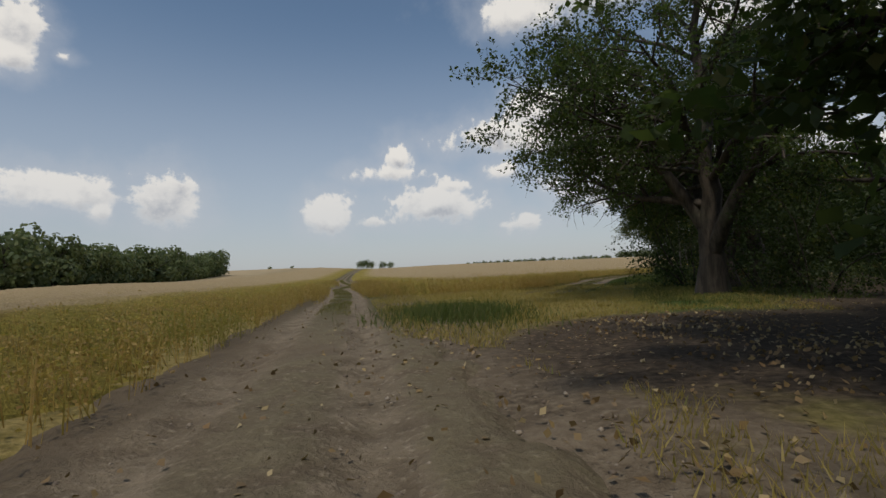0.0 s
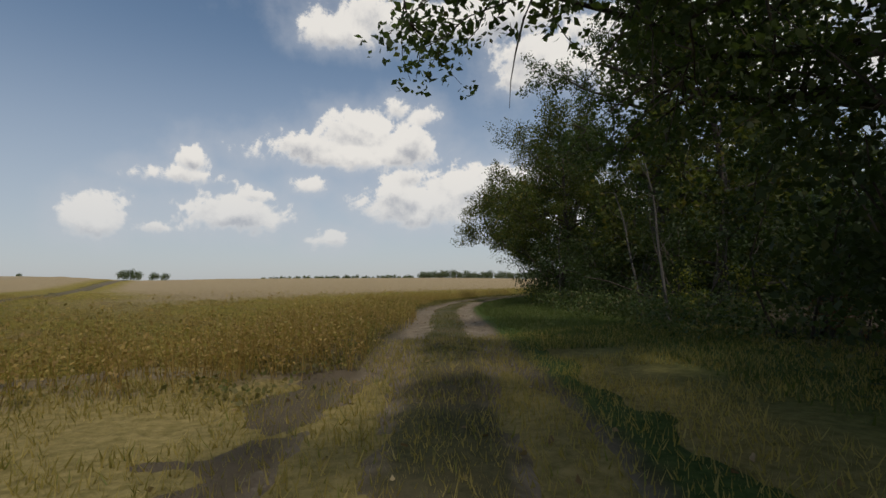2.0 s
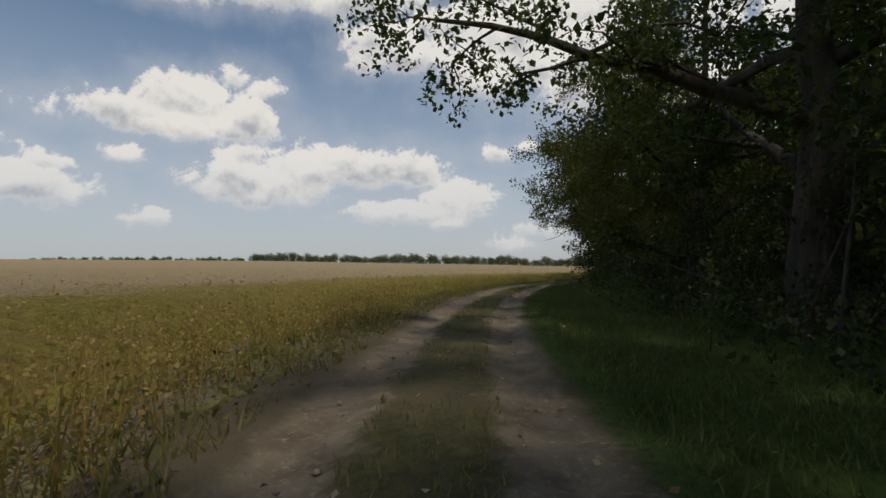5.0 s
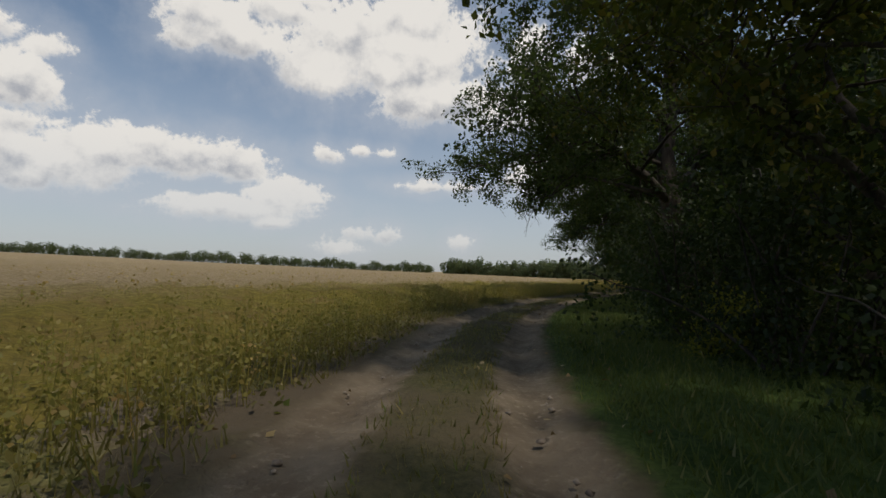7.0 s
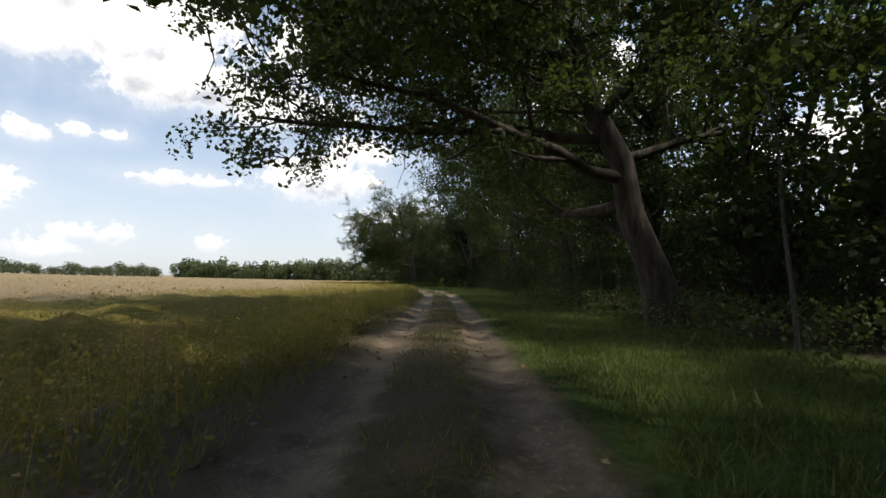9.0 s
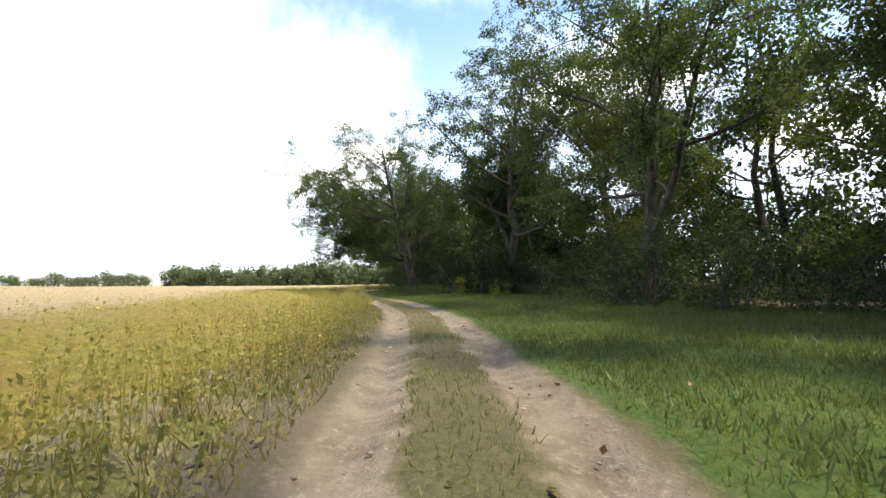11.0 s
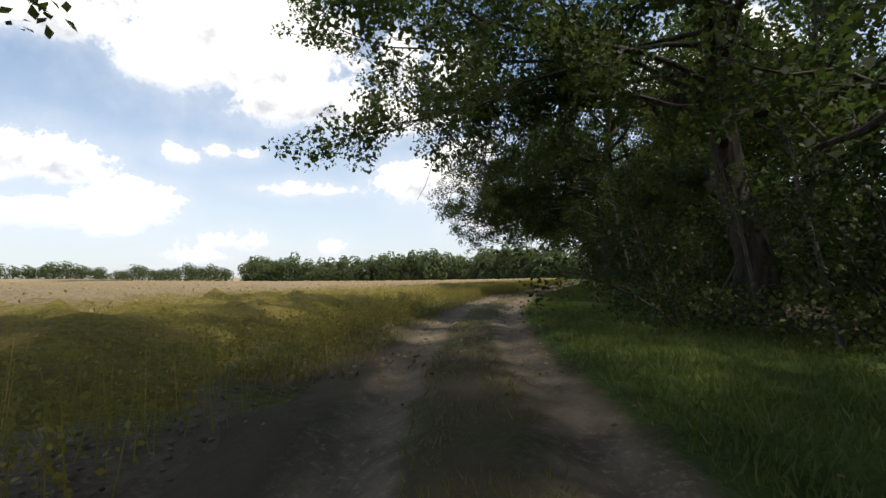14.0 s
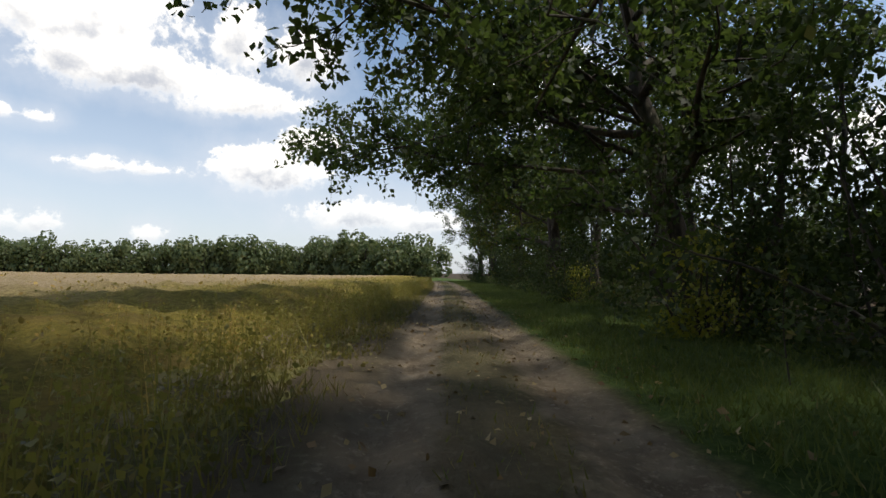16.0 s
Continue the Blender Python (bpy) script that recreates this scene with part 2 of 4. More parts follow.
def ground_material():
    m, nt, bsdf = material("ground_soil_and_grass")
    co = where(nt)
    fine, mid, big = noise_tex(nt, co, 9, 6, 0.7), noise_tex(nt, co, 1.3, 5), noise_tex(nt, co, 0.12, 4)
    grass = mixcol(nt, remap(nt, fine, 0.3, 0.7), (0.042, 0.070, 0.015), (0.088, 0.122, 0.030))
    dry = mixcol(nt, remap(nt, fine, 0.3, 0.7), (0.175, 0.138, 0.044), (0.330, 0.255, 0.100))
    col = mixcol(nt, attr(nt, "dry"), grass, dry)
    soil = mixcol(nt, remap(nt, mid, 0.3, 0.7), (0.098, 0.074, 0.050), (0.180, 0.140, 0.096))
    soil = mixcol(nt, remap(nt, fine, 0.4, 0.75), soil, (0.23, 0.185, 0.13))
    col = mixcol(nt, remap(nt, calc(nt, "MULTIPLY_ADD", mid, 0.9, attr(nt, "bare")), 0.75, 1.05), col, soil)
    mould_shade = mixcol(nt, remap(nt, fine, 0.35, 0.7), (0.045, 0.034, 0.024), (0.120, 0.090, 0.062))  # leaf mould under the trees, darkened in colour for their shade
    col = mixcol(nt, remap(nt, calc(nt, "MULTIPLY_ADD", mid, 0.5, attr(nt, "mould_shade")), 0.45, 0.85), col, mould_shade)
    far = mixcol(nt, remap(nt, big, 0.3, 0.7), (0.34, 0.26, 0.15), (0.42, 0.33, 0.20))
    col = mixcol(nt, attr(nt, "far"), col, far)
    nt.links.new(col, bsdf.inputs["Base Color"])
    bsdf.inputs["Roughness"].default_value = 0.95
    bsdf.inputs["Specular IOR Level"].default_value = 0.1
    bump(nt, bsdf, calc(nt, "MULTIPLY_ADD", mid, 2.0, fine), 0.8, 0.06)
    return m


def road_material():
    m, nt, bsdf = material("dirt_track")
    co = where(nt)
    u = attr(nt, "across")
    fine, mid, big = noise_tex(nt, co, 14, 6, 0.7), noise_tex(nt, co, 2.2, 5), noise_tex(nt, co, 0.35, 3)
    wob = calc(nt, "MULTIPLY_ADD", calc(nt, "SUBTRACT", mid, 0.5), 0.6, calc(nt, "ABSOLUTE", u))
    off = calc(nt, "ABSOLUTE", calc(nt, "SUBTRACT", wob, 0.78))
    wheel = remap(nt, off, 0.22, 0.46, 1.0, 0.0)
    bank = remap(nt, calc(nt, "MULTIPLY_ADD", calc(nt, "SUBTRACT", mid, 0.5), 1.2, u), 0.95, 1.35, 0.0, 0.75)  # bare earth below the crop
    dirt = mixcol(nt, remap(nt, mid, 0.3, 0.7), (0.140, 0.108, 0.072), (0.250, 0.200, 0.138))
    dirt = mixcol(nt, remap(nt, fine, 0.5, 0.75), dirt, (0.34, 0.28, 0.20))
    dirt = mixcol(nt, remap(nt, big, 0.45, 0.75, 0, 0.6), dirt, (0.160, 0.120, 0.080))
    turf = mixcol(nt, remap(nt, fine, 0.3, 0.7), (0.050, 0.052, 0.020), (0.120, 0.108, 0.046))
    turf = mixcol(nt, remap(nt, big, 0.4, 0.65, 0, 0.8), turf, (0.13, 0.100, 0.062))
    turf = mixcol(nt, calc(nt, "MULTIPLY", attr(nt, "worn"), remap(nt, mid, 0.3, 0.6, 1.0, 0.6)), turf, dirt)
    lush = mixcol(nt, remap(nt, fine, 0.3, 0.7), (0.036, 0.062, 0.014), (0.080, 0.112, 0.028))
    turf = mixcol(nt, remap(nt, calc(nt, "MULTIPLY_ADD", calc(nt, "SUBTRACT", mid, 0.5), 0.8, u), -1.35, -1.05, 1.0, 0.0), turf, mixcol(nt, attr(nt, "lush"), turf, lush))
    col = mixcol(nt, wheel, mixcol(nt, bank, turf, (0.130, 0.100, 0.068)), dirt)
    nt.links.new(col, bsdf.inputs["Base Color"])
    bsdf.inputs["Roughness"].default_value = 0.95
    bsdf.inputs["Specular IOR Level"].default_value = 0.1
    bump(nt, bsdf, calc(nt, "MULTIPLY_ADD", mid, 2.0, fine), 0.9, 0.05)
    return m


def canopy_material():
    m, nt, bsdf = material("crop_canopy")
    co = where(nt)
    fine, mid, big = noise_tex(nt, co, 7, 6, 0.75), noise_tex(nt, co, 0.9, 5), noise_tex(nt, co, 0.09, 4)
    inner = calc(nt, "MULTIPLY_ADD", calc(nt, "SUBTRACT", big, 0.5), 9.0, attr(nt, "inside"))
    edge = mixcol(nt, remap(nt, fine, 0.3, 0.7), (0.150, 0.125, 0.030), (0.340, 0.270, 0.062))
    edge = mixcol(nt, remap(nt, mid, 0.45, 0.7, 0, 0.6), edge, (0.27, 0.18, 0.07))
    pale = mixcol(nt, remap(nt, fine, 0.3, 0.7), (0.245, 0.175, 0.090), (0.47, 0.365, 0.22))
    pale = mixcol(nt, remap(nt, mid, 0.4, 0.7, 0, 0.4), pale, (0.30, 0.235, 0.10))
    col = mixcol(nt, remap(nt, inner, 4.0, 12.0), edge, pale)
    nt.links.new(col, bsdf.inputs["Base Color"])
    bsdf.inputs["Roughness"].default_value = 0.95
    bsdf.inputs["Specular IOR Level"].default_value = 0.05
    bump(nt, bsdf, calc(nt, "MULTIPLY_ADD", mid, 1.5, fine), 1.0, 0.15)
    return m


def clod_material():
    m, nt, bsdf = material("earth_clods")
    rnd = nt.nodes.new("ShaderNodeNewGeometry").outputs["Random Per Island"]
    col = mixcol(nt, rnd, (0.13, 0.095, 0.068), (0.34, 0.28, 0.21))
    col = mixcol(nt, remap(nt, noise_tex(nt, where(nt), 30, 4), 0.35, 0.7, 0, 0.5), col, (0.10, 0.075, 0.055))
    nt.links.new(col, bsdf.inputs["Base Color"])
    bsdf.inputs["Roughness"].default_value = 0.95
    return m


M_GROUND, M_ROAD, M_CANOPY, M_CLOD = ground_material(), road_material(), canopy_material(), clod_material()

# ---- plan: the two tracks and the field ----
rng = np.random.default_rng(7)


def smooth_line(points, step):
    """A Catmull-Rom line through points, at about even steps: places and the way along."""
    p = np.array(points, float)
    p = np.vstack([2 * p[0] - p[1], p, 2 * p[-1] - p[-2]])
    out = []
    for i in range(1, len(p) - 2):
        n = max(2, int(np.hypot(*(p[i + 1] - p[i])) / 0.25))
        for k in range(n):
            t = k / n
            out.append(0.5 * (2 * p[i] + (p[i + 1] - p[i - 1]) * t + (2 * p[i - 1] - 5 * p[i] + 4 * p[i + 1] - p[i + 2]) * t * t
                              + (3 * p[i] - p[i - 1] - 3 * p[i + 1] + p[i + 2]) * t ** 3))
    out.append(p[-2])
    out = np.array(out)
    run = np.concatenate([[0], np.cumsum(np.hypot(*np.diff(out, axis=0).T))])
    s = np.arange(0, run[-1], step)
    place = np.stack([np.interp(s, run, out[:, 0]), np.interp(s, run, out[:, 1])], 1)
    way = np.gradient(place, axis=0)
    way /= np.linalg.norm(way, axis=1, keepdims=True)
    return s, place, way


# the track along the wood starts on the grass where the camera turns off; s is counted from the camera's first place
WOOD_TRACK = [(-12.83, -17.53), (-12.11, -12.55), (-10.79, -7.5), (-8.89, -2.32), (-6.54, 2.74), (-3.96, 7.82), (-1.24, 13.09), (1.78, 18.58),
              (5.23, 24.08), (11.19, 31.78), (16.73, 37.31), (22.82, 42.26), (28.67, 46.28), (37.88, 51.46), (44.93, 54.11), (52.55, 55.65),
              (60.56, 56.2), (68.81, 55.96), (80.56, 55.37), (89.87, 54.99), (99.18, 54.74), (107.65, 54.66), (119.47, 55.51), (128.1, 57.04),
              (136.73, 59.19), (145.41, 61.45), (154.13, 63.39), (162.84, 64.66), (171.51, 65.05), (180.28, 64.62), (189.2, 63.55),
              (209, 60.6), (230, 57.5), (255, 54.5), (285, 52.0), (320, 51)]
FIELD_TRACK = [(-11.6, -60), (-12.0, -40), (-12.9, -25), (-13.6, -17), (-14.1, -10.7), (-15.1, 0), (-15.9, 9), (-17.0, 18), (-18.4, 28), (-18.6, 42), (-21, 60),
               (-26, 95), (-32, 150), (-40, 250), (-47, 400)]
S_B, P_B, W_B = smooth_line(WOOD_TRACK, 0.25)
S_A, P_A, W_A = smooth_line(FIELD_TRACK, 0.25)
# the ruts stray a little from the driver's line: metres along, metres to the left
STRAY = [(20, 0), (34, -0.2), (46, 0.2), (92, 0.1), (126, 0.15), (168, -0.2), (185, -0.25), (203, -0.15), (221, -0.22), (238, -0.4), (320, -0.4)]
P_B = P_B + np.stack([-W_B[:, 1], W_B[:, 0]], 1) * np.interp(S_B, *np.array(STRAY).T)[:, None]


def along(s, u, line=None):
    """The place at s metres along a track and u metres to its left."""
    S, P, W = line or (S_B, P_B, W_B)
    s = np.asarray(s, float)
    place_at, way_at = (np.stack([np.interp(s, S, a[:, 0]), np.interp(s, S, a[:, 1])], -1) for a in (P, W))
    return place_at + np.stack([-way_at[..., 1], way_at[..., 0]], -1) * np.asarray(u)[..., None]


def across(xy, line, thin=8):
    """Metres along a track and to its left, for many places."""
    S, P, W = line
    S, P, W = S[::thin], P[::thin], W[::thin]
    s, u = np.zeros(len(xy)), np.zeros(len(xy))
    for a in range(0, len(xy), 20000):
        q = xy[a:a + 20000]
        d = (q[:, None, 0] - P[None, :, 0]) ** 2 + (q[:, None, 1] - P[None, :, 1]) ** 2
        k = d.argmin(1)
        v = q - P[k]
        ahead = (v * W[k]).sum(1)
        s[a:a + 20000] = S[k] + ahead
        side = v[:, 1] * W[k, 0] - v[:, 0] * W[k, 1]
        far = (np.abs(ahead) > 3)
        u[a:a + 20000] = np.where(far, np.sign(side) * np.sqrt(d[np.arange(len(q)), k]), side)
    return s, u


LINE_A, LINE_B = (S_A, P_A, W_A), (S_B, P_B, W_B)


def smoothstep(a, b, v):
    t = np.clip((v - a) / (b - a), 0, 1)
    return t * t * (3 - 2 * t)


def inside_crop(xy):
    """How many metres inside the crop a place lies (negative: outside)."""
    sa, ua = across(xy, LINE_A)
    sb, ub = across(xy, LINE_B)
    left = ua - 1.5
    wob = 0.25 * np.sin(sb * 0.55) + 0.2 * np.sin(sb * 0.21 + 1)
    front = (xy[:, 1] - (9.0 + 0.33 * (xy[:, 0] + 8))) * 0.95 + 0.4 * np.sin(xy[:, 0] * 0.9)
    right = np.minimum(np.minimum(-ua - 1.7, ub - 1.95 - 0.85 * smoothstep(184, 194, sb) * (1 - smoothstep(204, 214, sb)) + wob), np.where(xy[:, 0] < 12, front, 99))
    right = np.where(ub > 0, right, -9)
    return np.maximum(np.maximum(left, right), -9)


def land(xy):
    """The lie of the land: flat by the wood, rising gently far out in the fields."""
    d = np.hypot(xy[:, 0] - 60, xy[:, 1] - 20)
    z = 7.0 * smoothstep(130, 460, xy[:, 1]) + 3.0 * smoothstep(600, 2200, d)
    z += 1.3 * smoothstep(60, 140, xy[:, 1]) * smoothstep(-60, 40, xy[:, 0]) * (1 - smoothstep(170, 330, xy[:, 0]))
    z += smoothstep(25, 110, -xy[:, 0]) * (1.8 * smoothstep(30, 110, xy[:, 1]) + 2.5 * smoothstep(200, 460, xy[:, 1]))
    return z


def mesh(name, verts, faces, mat, attrs=(), smooth=False):
    """A mesh from an array of places and one of equal-sided faces."""
    verts, faces = np.asarray(verts, np.float32), np.asarray(faces, np.int32)
    me = bpy.data.meshes.new(name)
    n, k = faces.shape
    me.vertices.add(len(verts))
    me.vertices.foreach_set("co", verts.ravel())
    me.loops.add(n * k)
    me.loops.foreach_set("vertex_index", faces.ravel())
    me.polygons.add(n)
    me.polygons.foreach_set("loop_start", np.arange(0, n * k, k, dtype=np.int32))
    if smooth:
        me.polygons.foreach_set("use_smooth", np.ones(n, bool))
    for key, values in attrs:
        a = me.attributes.new(key, "FLOAT", "POINT")
        a.data.foreach_set("value", np.asarray(values, np.float32))
    me.materials.append(mat)
    me.update()
    me.validate()
    return me


def grid_faces(rows, cols, keep=None):
    i = np.arange(rows * cols).reshape(rows, cols)
    f = np.stack([i[:-1, :-1], i[:-1, 1:], i[1:, 1:], i[1:, :-1]], -1).reshape(-1, 4)
    return f if keep is None else f[keep[f].all(1)]


def spread(lo, hi, step, end_lo, end_hi):
    """Even steps from lo to hi, then ever longer ones out to the ends."""
    v = list(np.arange(lo, hi + 0.01, step))
    d, a = step, v[-1]
    while a < end_hi:
        d *= 1.16
        a += d
        v.append(a)
    d, a = step, v[0]
    while a > end_lo:
        d *= 1.16
        a -= d
        v.insert(0, a)
    return np.array(v)


def drop_unused(verts, faces, *more):
    used = np.unique(faces)
    index = np.full(len(verts), -1)
    index[used] = np.arange(len(used))
    return (verts[used], index[faces], *[m[used] for m in more])


def lumps(xy, scale, seed=0):
    """Soft random relief between -1 and 1."""
    r = np.random.default_rng(seed)
    z = np.zeros(len(xy))
    for k in range(7):
        a, ph = r.uniform(0, 2 * np.pi), r.uniform(0, 6.28)
        f = r.uniform(0.6, 1.7) / scale
        z += np.sin((xy[:, 0] * np.cos(a) + xy[:, 1] * np.sin(a)) * f * 6.28 + ph + 1.2 * np.sin(xy[:, 1] * f * 2.3 + ph))
    return z / 4


# ---- ground, tracks, crop sheet ----
def build_ground():
    xs, ys = spread(-36, 262, 1.0, -4300, 4300), spread(-40, 100, 1.0, -4300, 4300)
    gx, gy = np.meshgrid(xs, ys)
    xy = np.stack([gx.ravel(), gy.ravel()], 1)
    sa, ua = across(xy, LINE_A)
    sb, ub = across(xy, LINE_B)
    ins = inside_crop(xy)
    z = land(xy) + 0.035 * lumps(xy, 5, 1) + 0.02 * lumps(xy, 1.7, 2)
    lower = np.maximum(1 - smoothstep(1.4, 2.5, np.abs(ua)), smoothstep(25, 31, sb) * (1 - smoothstep(1.5, 2.6, np.abs(ub))))
    z -= 0.16 * lower
    far = smoothstep(0.0, 2.0, ins) * smoothstep(20, 60, ins)
    bare = np.maximum(0.65 * (1 - smoothstep(0.5, 3.5, np.abs(ua + 1.2) - 0.8)), 0.45 * smoothstep(-2.5, 0.4, ins) * (sb > 24))
    bare = np.maximum(bare, 0.95 * np.exp(-((xy[:, 0] + 12.8) / 2.1) ** 2 - ((xy[:, 1] + 13) / 5.5) ** 2))
    bare = np.maximum(bare, 0.95 * smoothstep(186, 190, sb) * (1 - smoothstep(208, 213, sb)) * smoothstep(0.8, 1.4, ub) * (1 - smoothstep(2.8, 4.0, ub)))
    # litter patch and wood floor: leaf mould plus shade painted into the ground
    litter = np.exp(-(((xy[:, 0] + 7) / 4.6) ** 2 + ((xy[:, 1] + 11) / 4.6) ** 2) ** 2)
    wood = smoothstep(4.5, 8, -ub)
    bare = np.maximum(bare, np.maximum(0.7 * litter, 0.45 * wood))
    dry = np.clip(0.9 * (1 - smoothstep(28, 42, sb)) * smoothstep(-4.5, -1.5, ub) + 0.5 * smoothstep(-3, 1, ins), 0, 1)
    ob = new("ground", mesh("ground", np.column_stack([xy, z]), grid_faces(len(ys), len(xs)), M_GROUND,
                            (("dry", dry), ("bare", bare), ("far", far), ("mould_shade", np.maximum(0.95 * litter, 0.8 * wood))), True))
    tagged(ob, "flat farmland with dry grass, leaf litter and bare soil", "ground", kind="structure")


def build_track(name, line, s0, s1, label, lush):
    s = np.arange(s0, s1, 0.3)
    u = np.concatenate([[-2.7], np.arange(-2.2, 2.21, 0.11), [2.6]])
    gs, gu = np.meshgrid(s, u, indexing="ij")
    xy = along(gs.ravel(), gu.ravel(), line)
    uu = gu.ravel()
    rut = np.exp(-((np.abs(uu + 0.06 * lumps(xy, 6, 4)) - 0.78) / 0.26) ** 2)
    z = land(xy) + 0.035 * lumps(xy, 5, 1) + 0.02 - 0.085 * rut * (1 + 0.5 * lumps(xy, 7, 5)) + 0.016 * lumps(xy, 0.7, 3) + 0.011 * lumps(xy, 0.34, 6)
    fade = smoothstep(s0, s0 + 6, gs.ravel() + 0.8 * lumps(xy, 2.5, 12)) * (1 - smoothstep(1.55, 2.3, np.abs(uu) + 0.25 * lumps(xy, 1.3, 14)))
    z = z * fade + (1 - fade) * (land(xy) - 0.2)
    ob = new(name, mesh(name, np.column_stack([xy, z]), grid_faces(len(s), len(u))[:, ::-1], M_ROAD, (("across", uu), ("lush", np.full(len(uu), lush)), ("worn", (1 - lush) * (1 - smoothstep(-9, 3, xy[:, 1])) + 0.4 * lush * smoothstep(208, 224, gs.ravel()))), True))
    tagged(ob, label, "dirt track", kind="structure")


def build_canopy():
    xs, ys = spread(-60, 250, 0.55, -900, 900), spread(-30, 95, 0.55, -500, 1200)
    gx, gy = np.meshgrid(xs, ys)
    xy = np.stack([gx.ravel(), gy.ravel()], 1)
    ins = inside_crop(xy)
    jag = ins + 0.3 * lumps(xy, 1.6, 8)
    keep = (jag > 0.35) & ~((xy[:, 0] > 345) & (xy[:, 1] < 260)) & (xy[:, 0] < 430) & (xy[:, 1] < 520) & ~((xy[:, 0] < -84) & (xy[:, 1] > 40))
    h = -0.10 + (0.60 + 0.11 * lumps(xy, 1.4, 9) + 0.08 * lumps(xy, 6, 10) + rng.uniform(-0.09, 0.09, len(xy))) * smoothstep(0.3, 3.6, jag)
    z = land(xy) + h
    verts, faces, inner = drop_unused(np.column_stack([xy, z]), grid_faces(len(ys), len(xs), keep), ins)
    ob = new("crop_field", mesh("crop_field", verts, faces, M_CANOPY, (("inside", inner),)))
    tagged(ob, "ripening crop field, yellow-green at the edge and straw-coloured further in", "crop field", kind="stuff")


build_ground()
build_track("wood_track", LINE_B, 17, 318, "rutted dirt track with grass down the middle beside the wood", 1.0)
build_track("field_track", LINE_A, 1, 330, "dusty two-rut field track running out between the crops", 0.0)
build_canopy()


# ---- trees ----
class Wood:
    """Collects round tapering limbs into one mesh."""

    def __init__(self):
        self.v, self.f, self.n = [], [], 0

    def limb(self, pts, radii, sides):
        pts, radii = np.asarray(pts, float), np.asarray(radii, float)
        t = np.gradient(pts, axis=0)
        t /= np.linalg.norm(t, axis=1, keepdims=True) + 1e-9
        ref = np.where(np.abs(t[:, 2:3]) > 0.9, [[1.0, 0, 0]], [[0, 0, 1.0]])
        a = np.cross(t, ref)
        a /= np.linalg.norm(a, axis=1, keepdims=True) + 1e-9
        b = np.cross(t, a)
        ang = np.arange(sides) * 2 * np.pi / sides
        ring = pts[:, None] + radii[:, None, None] * (np.cos(ang)[None, :, None] * a[:, None] + np.sin(ang)[None, :, None] * b[:, None])
        k = len(pts)
        i = np.arange(k * sides).reshape(k, sides) + self.n
        j = np.roll(i, -1, axis=1)
        self.v.append(ring.reshape(-1, 3))
        self.f.append(np.stack([i[:-1], j[:-1], j[1:], i[1:]], -1).reshape(-1, 4))
        self.n += k * sides

    def mesh(self, name, mat):
        return mesh(name, np.vstack(self.v), np.vstack(self.f), mat, (), True)


def wander(r, start, way, length, steps, bend, rise):
    """A limb's line that strays by bend and turns up (or down) by rise."""
    p, d = np.array(start, float), np.array(way, float)
    d /= np.linalg.norm(d)
    out = [p.copy()]
    for _ in range(steps):
        d = d + r.normal(0, bend, 3) + np.array([0, 0, rise])
        d /= np.linalg.norm(d)
        p = p + d * length / steps
        out.append(p.copy())
    return np.array(out)


def leaves(centres, spread_r, per, size, r, flat=0.75, shape=0.34):
    """Folded leaf blades strewn round the centres."""
    c = np.repeat(np.asarray(centres), per, axis=0)
    n = len(c)
    off = r.normal(0, 1, (n, 3))
    off /= np.maximum(1, np.linalg.norm(off, axis=1, keepdims=True) / 1.45)
    c = c + off * spread_r * np.array([1, 1, flat])
    axis = r.normal(0, 1, (n, 3)) + np.array([0, 0, -0.35])
    axis /= np.linalg.norm(axis, axis=1, keepdims=True)
    nor = r.normal(0, 1, (n, 3)) * 0.8 + np.array([0, 0, 0.9])
    side = np.cross(axis, nor)
    side /= np.linalg.norm(side, axis=1, keepdims=True) + 1e-9
    fold = np.cross(side, axis)
    L = size * r.uniform(0.6, 1.25, (n, 1))
    base, tip = c - axis * L * 0.5, c + axis * L * 0.5
    mid = c + axis * L * 0.06 + fold * L * 0.10
    v = np.stack([base, mid + side * L * shape, tip, mid - side * L * shape], 1).reshape(-1, 3)
    return v, np.arange(4 * n).reshape(n, 4)


def over_track(pts, base):
    """Whether places, counted from a tree's foot, hang into the room that vehicles keep clear over the wood track."""
    q = np.atleast_2d(pts)
    _, u = across(q[:, :2] + np.asarray(base)[None], LINE_B)
    return (np.abs(u) < 2.7) & (q[:, 2] < 3.3)


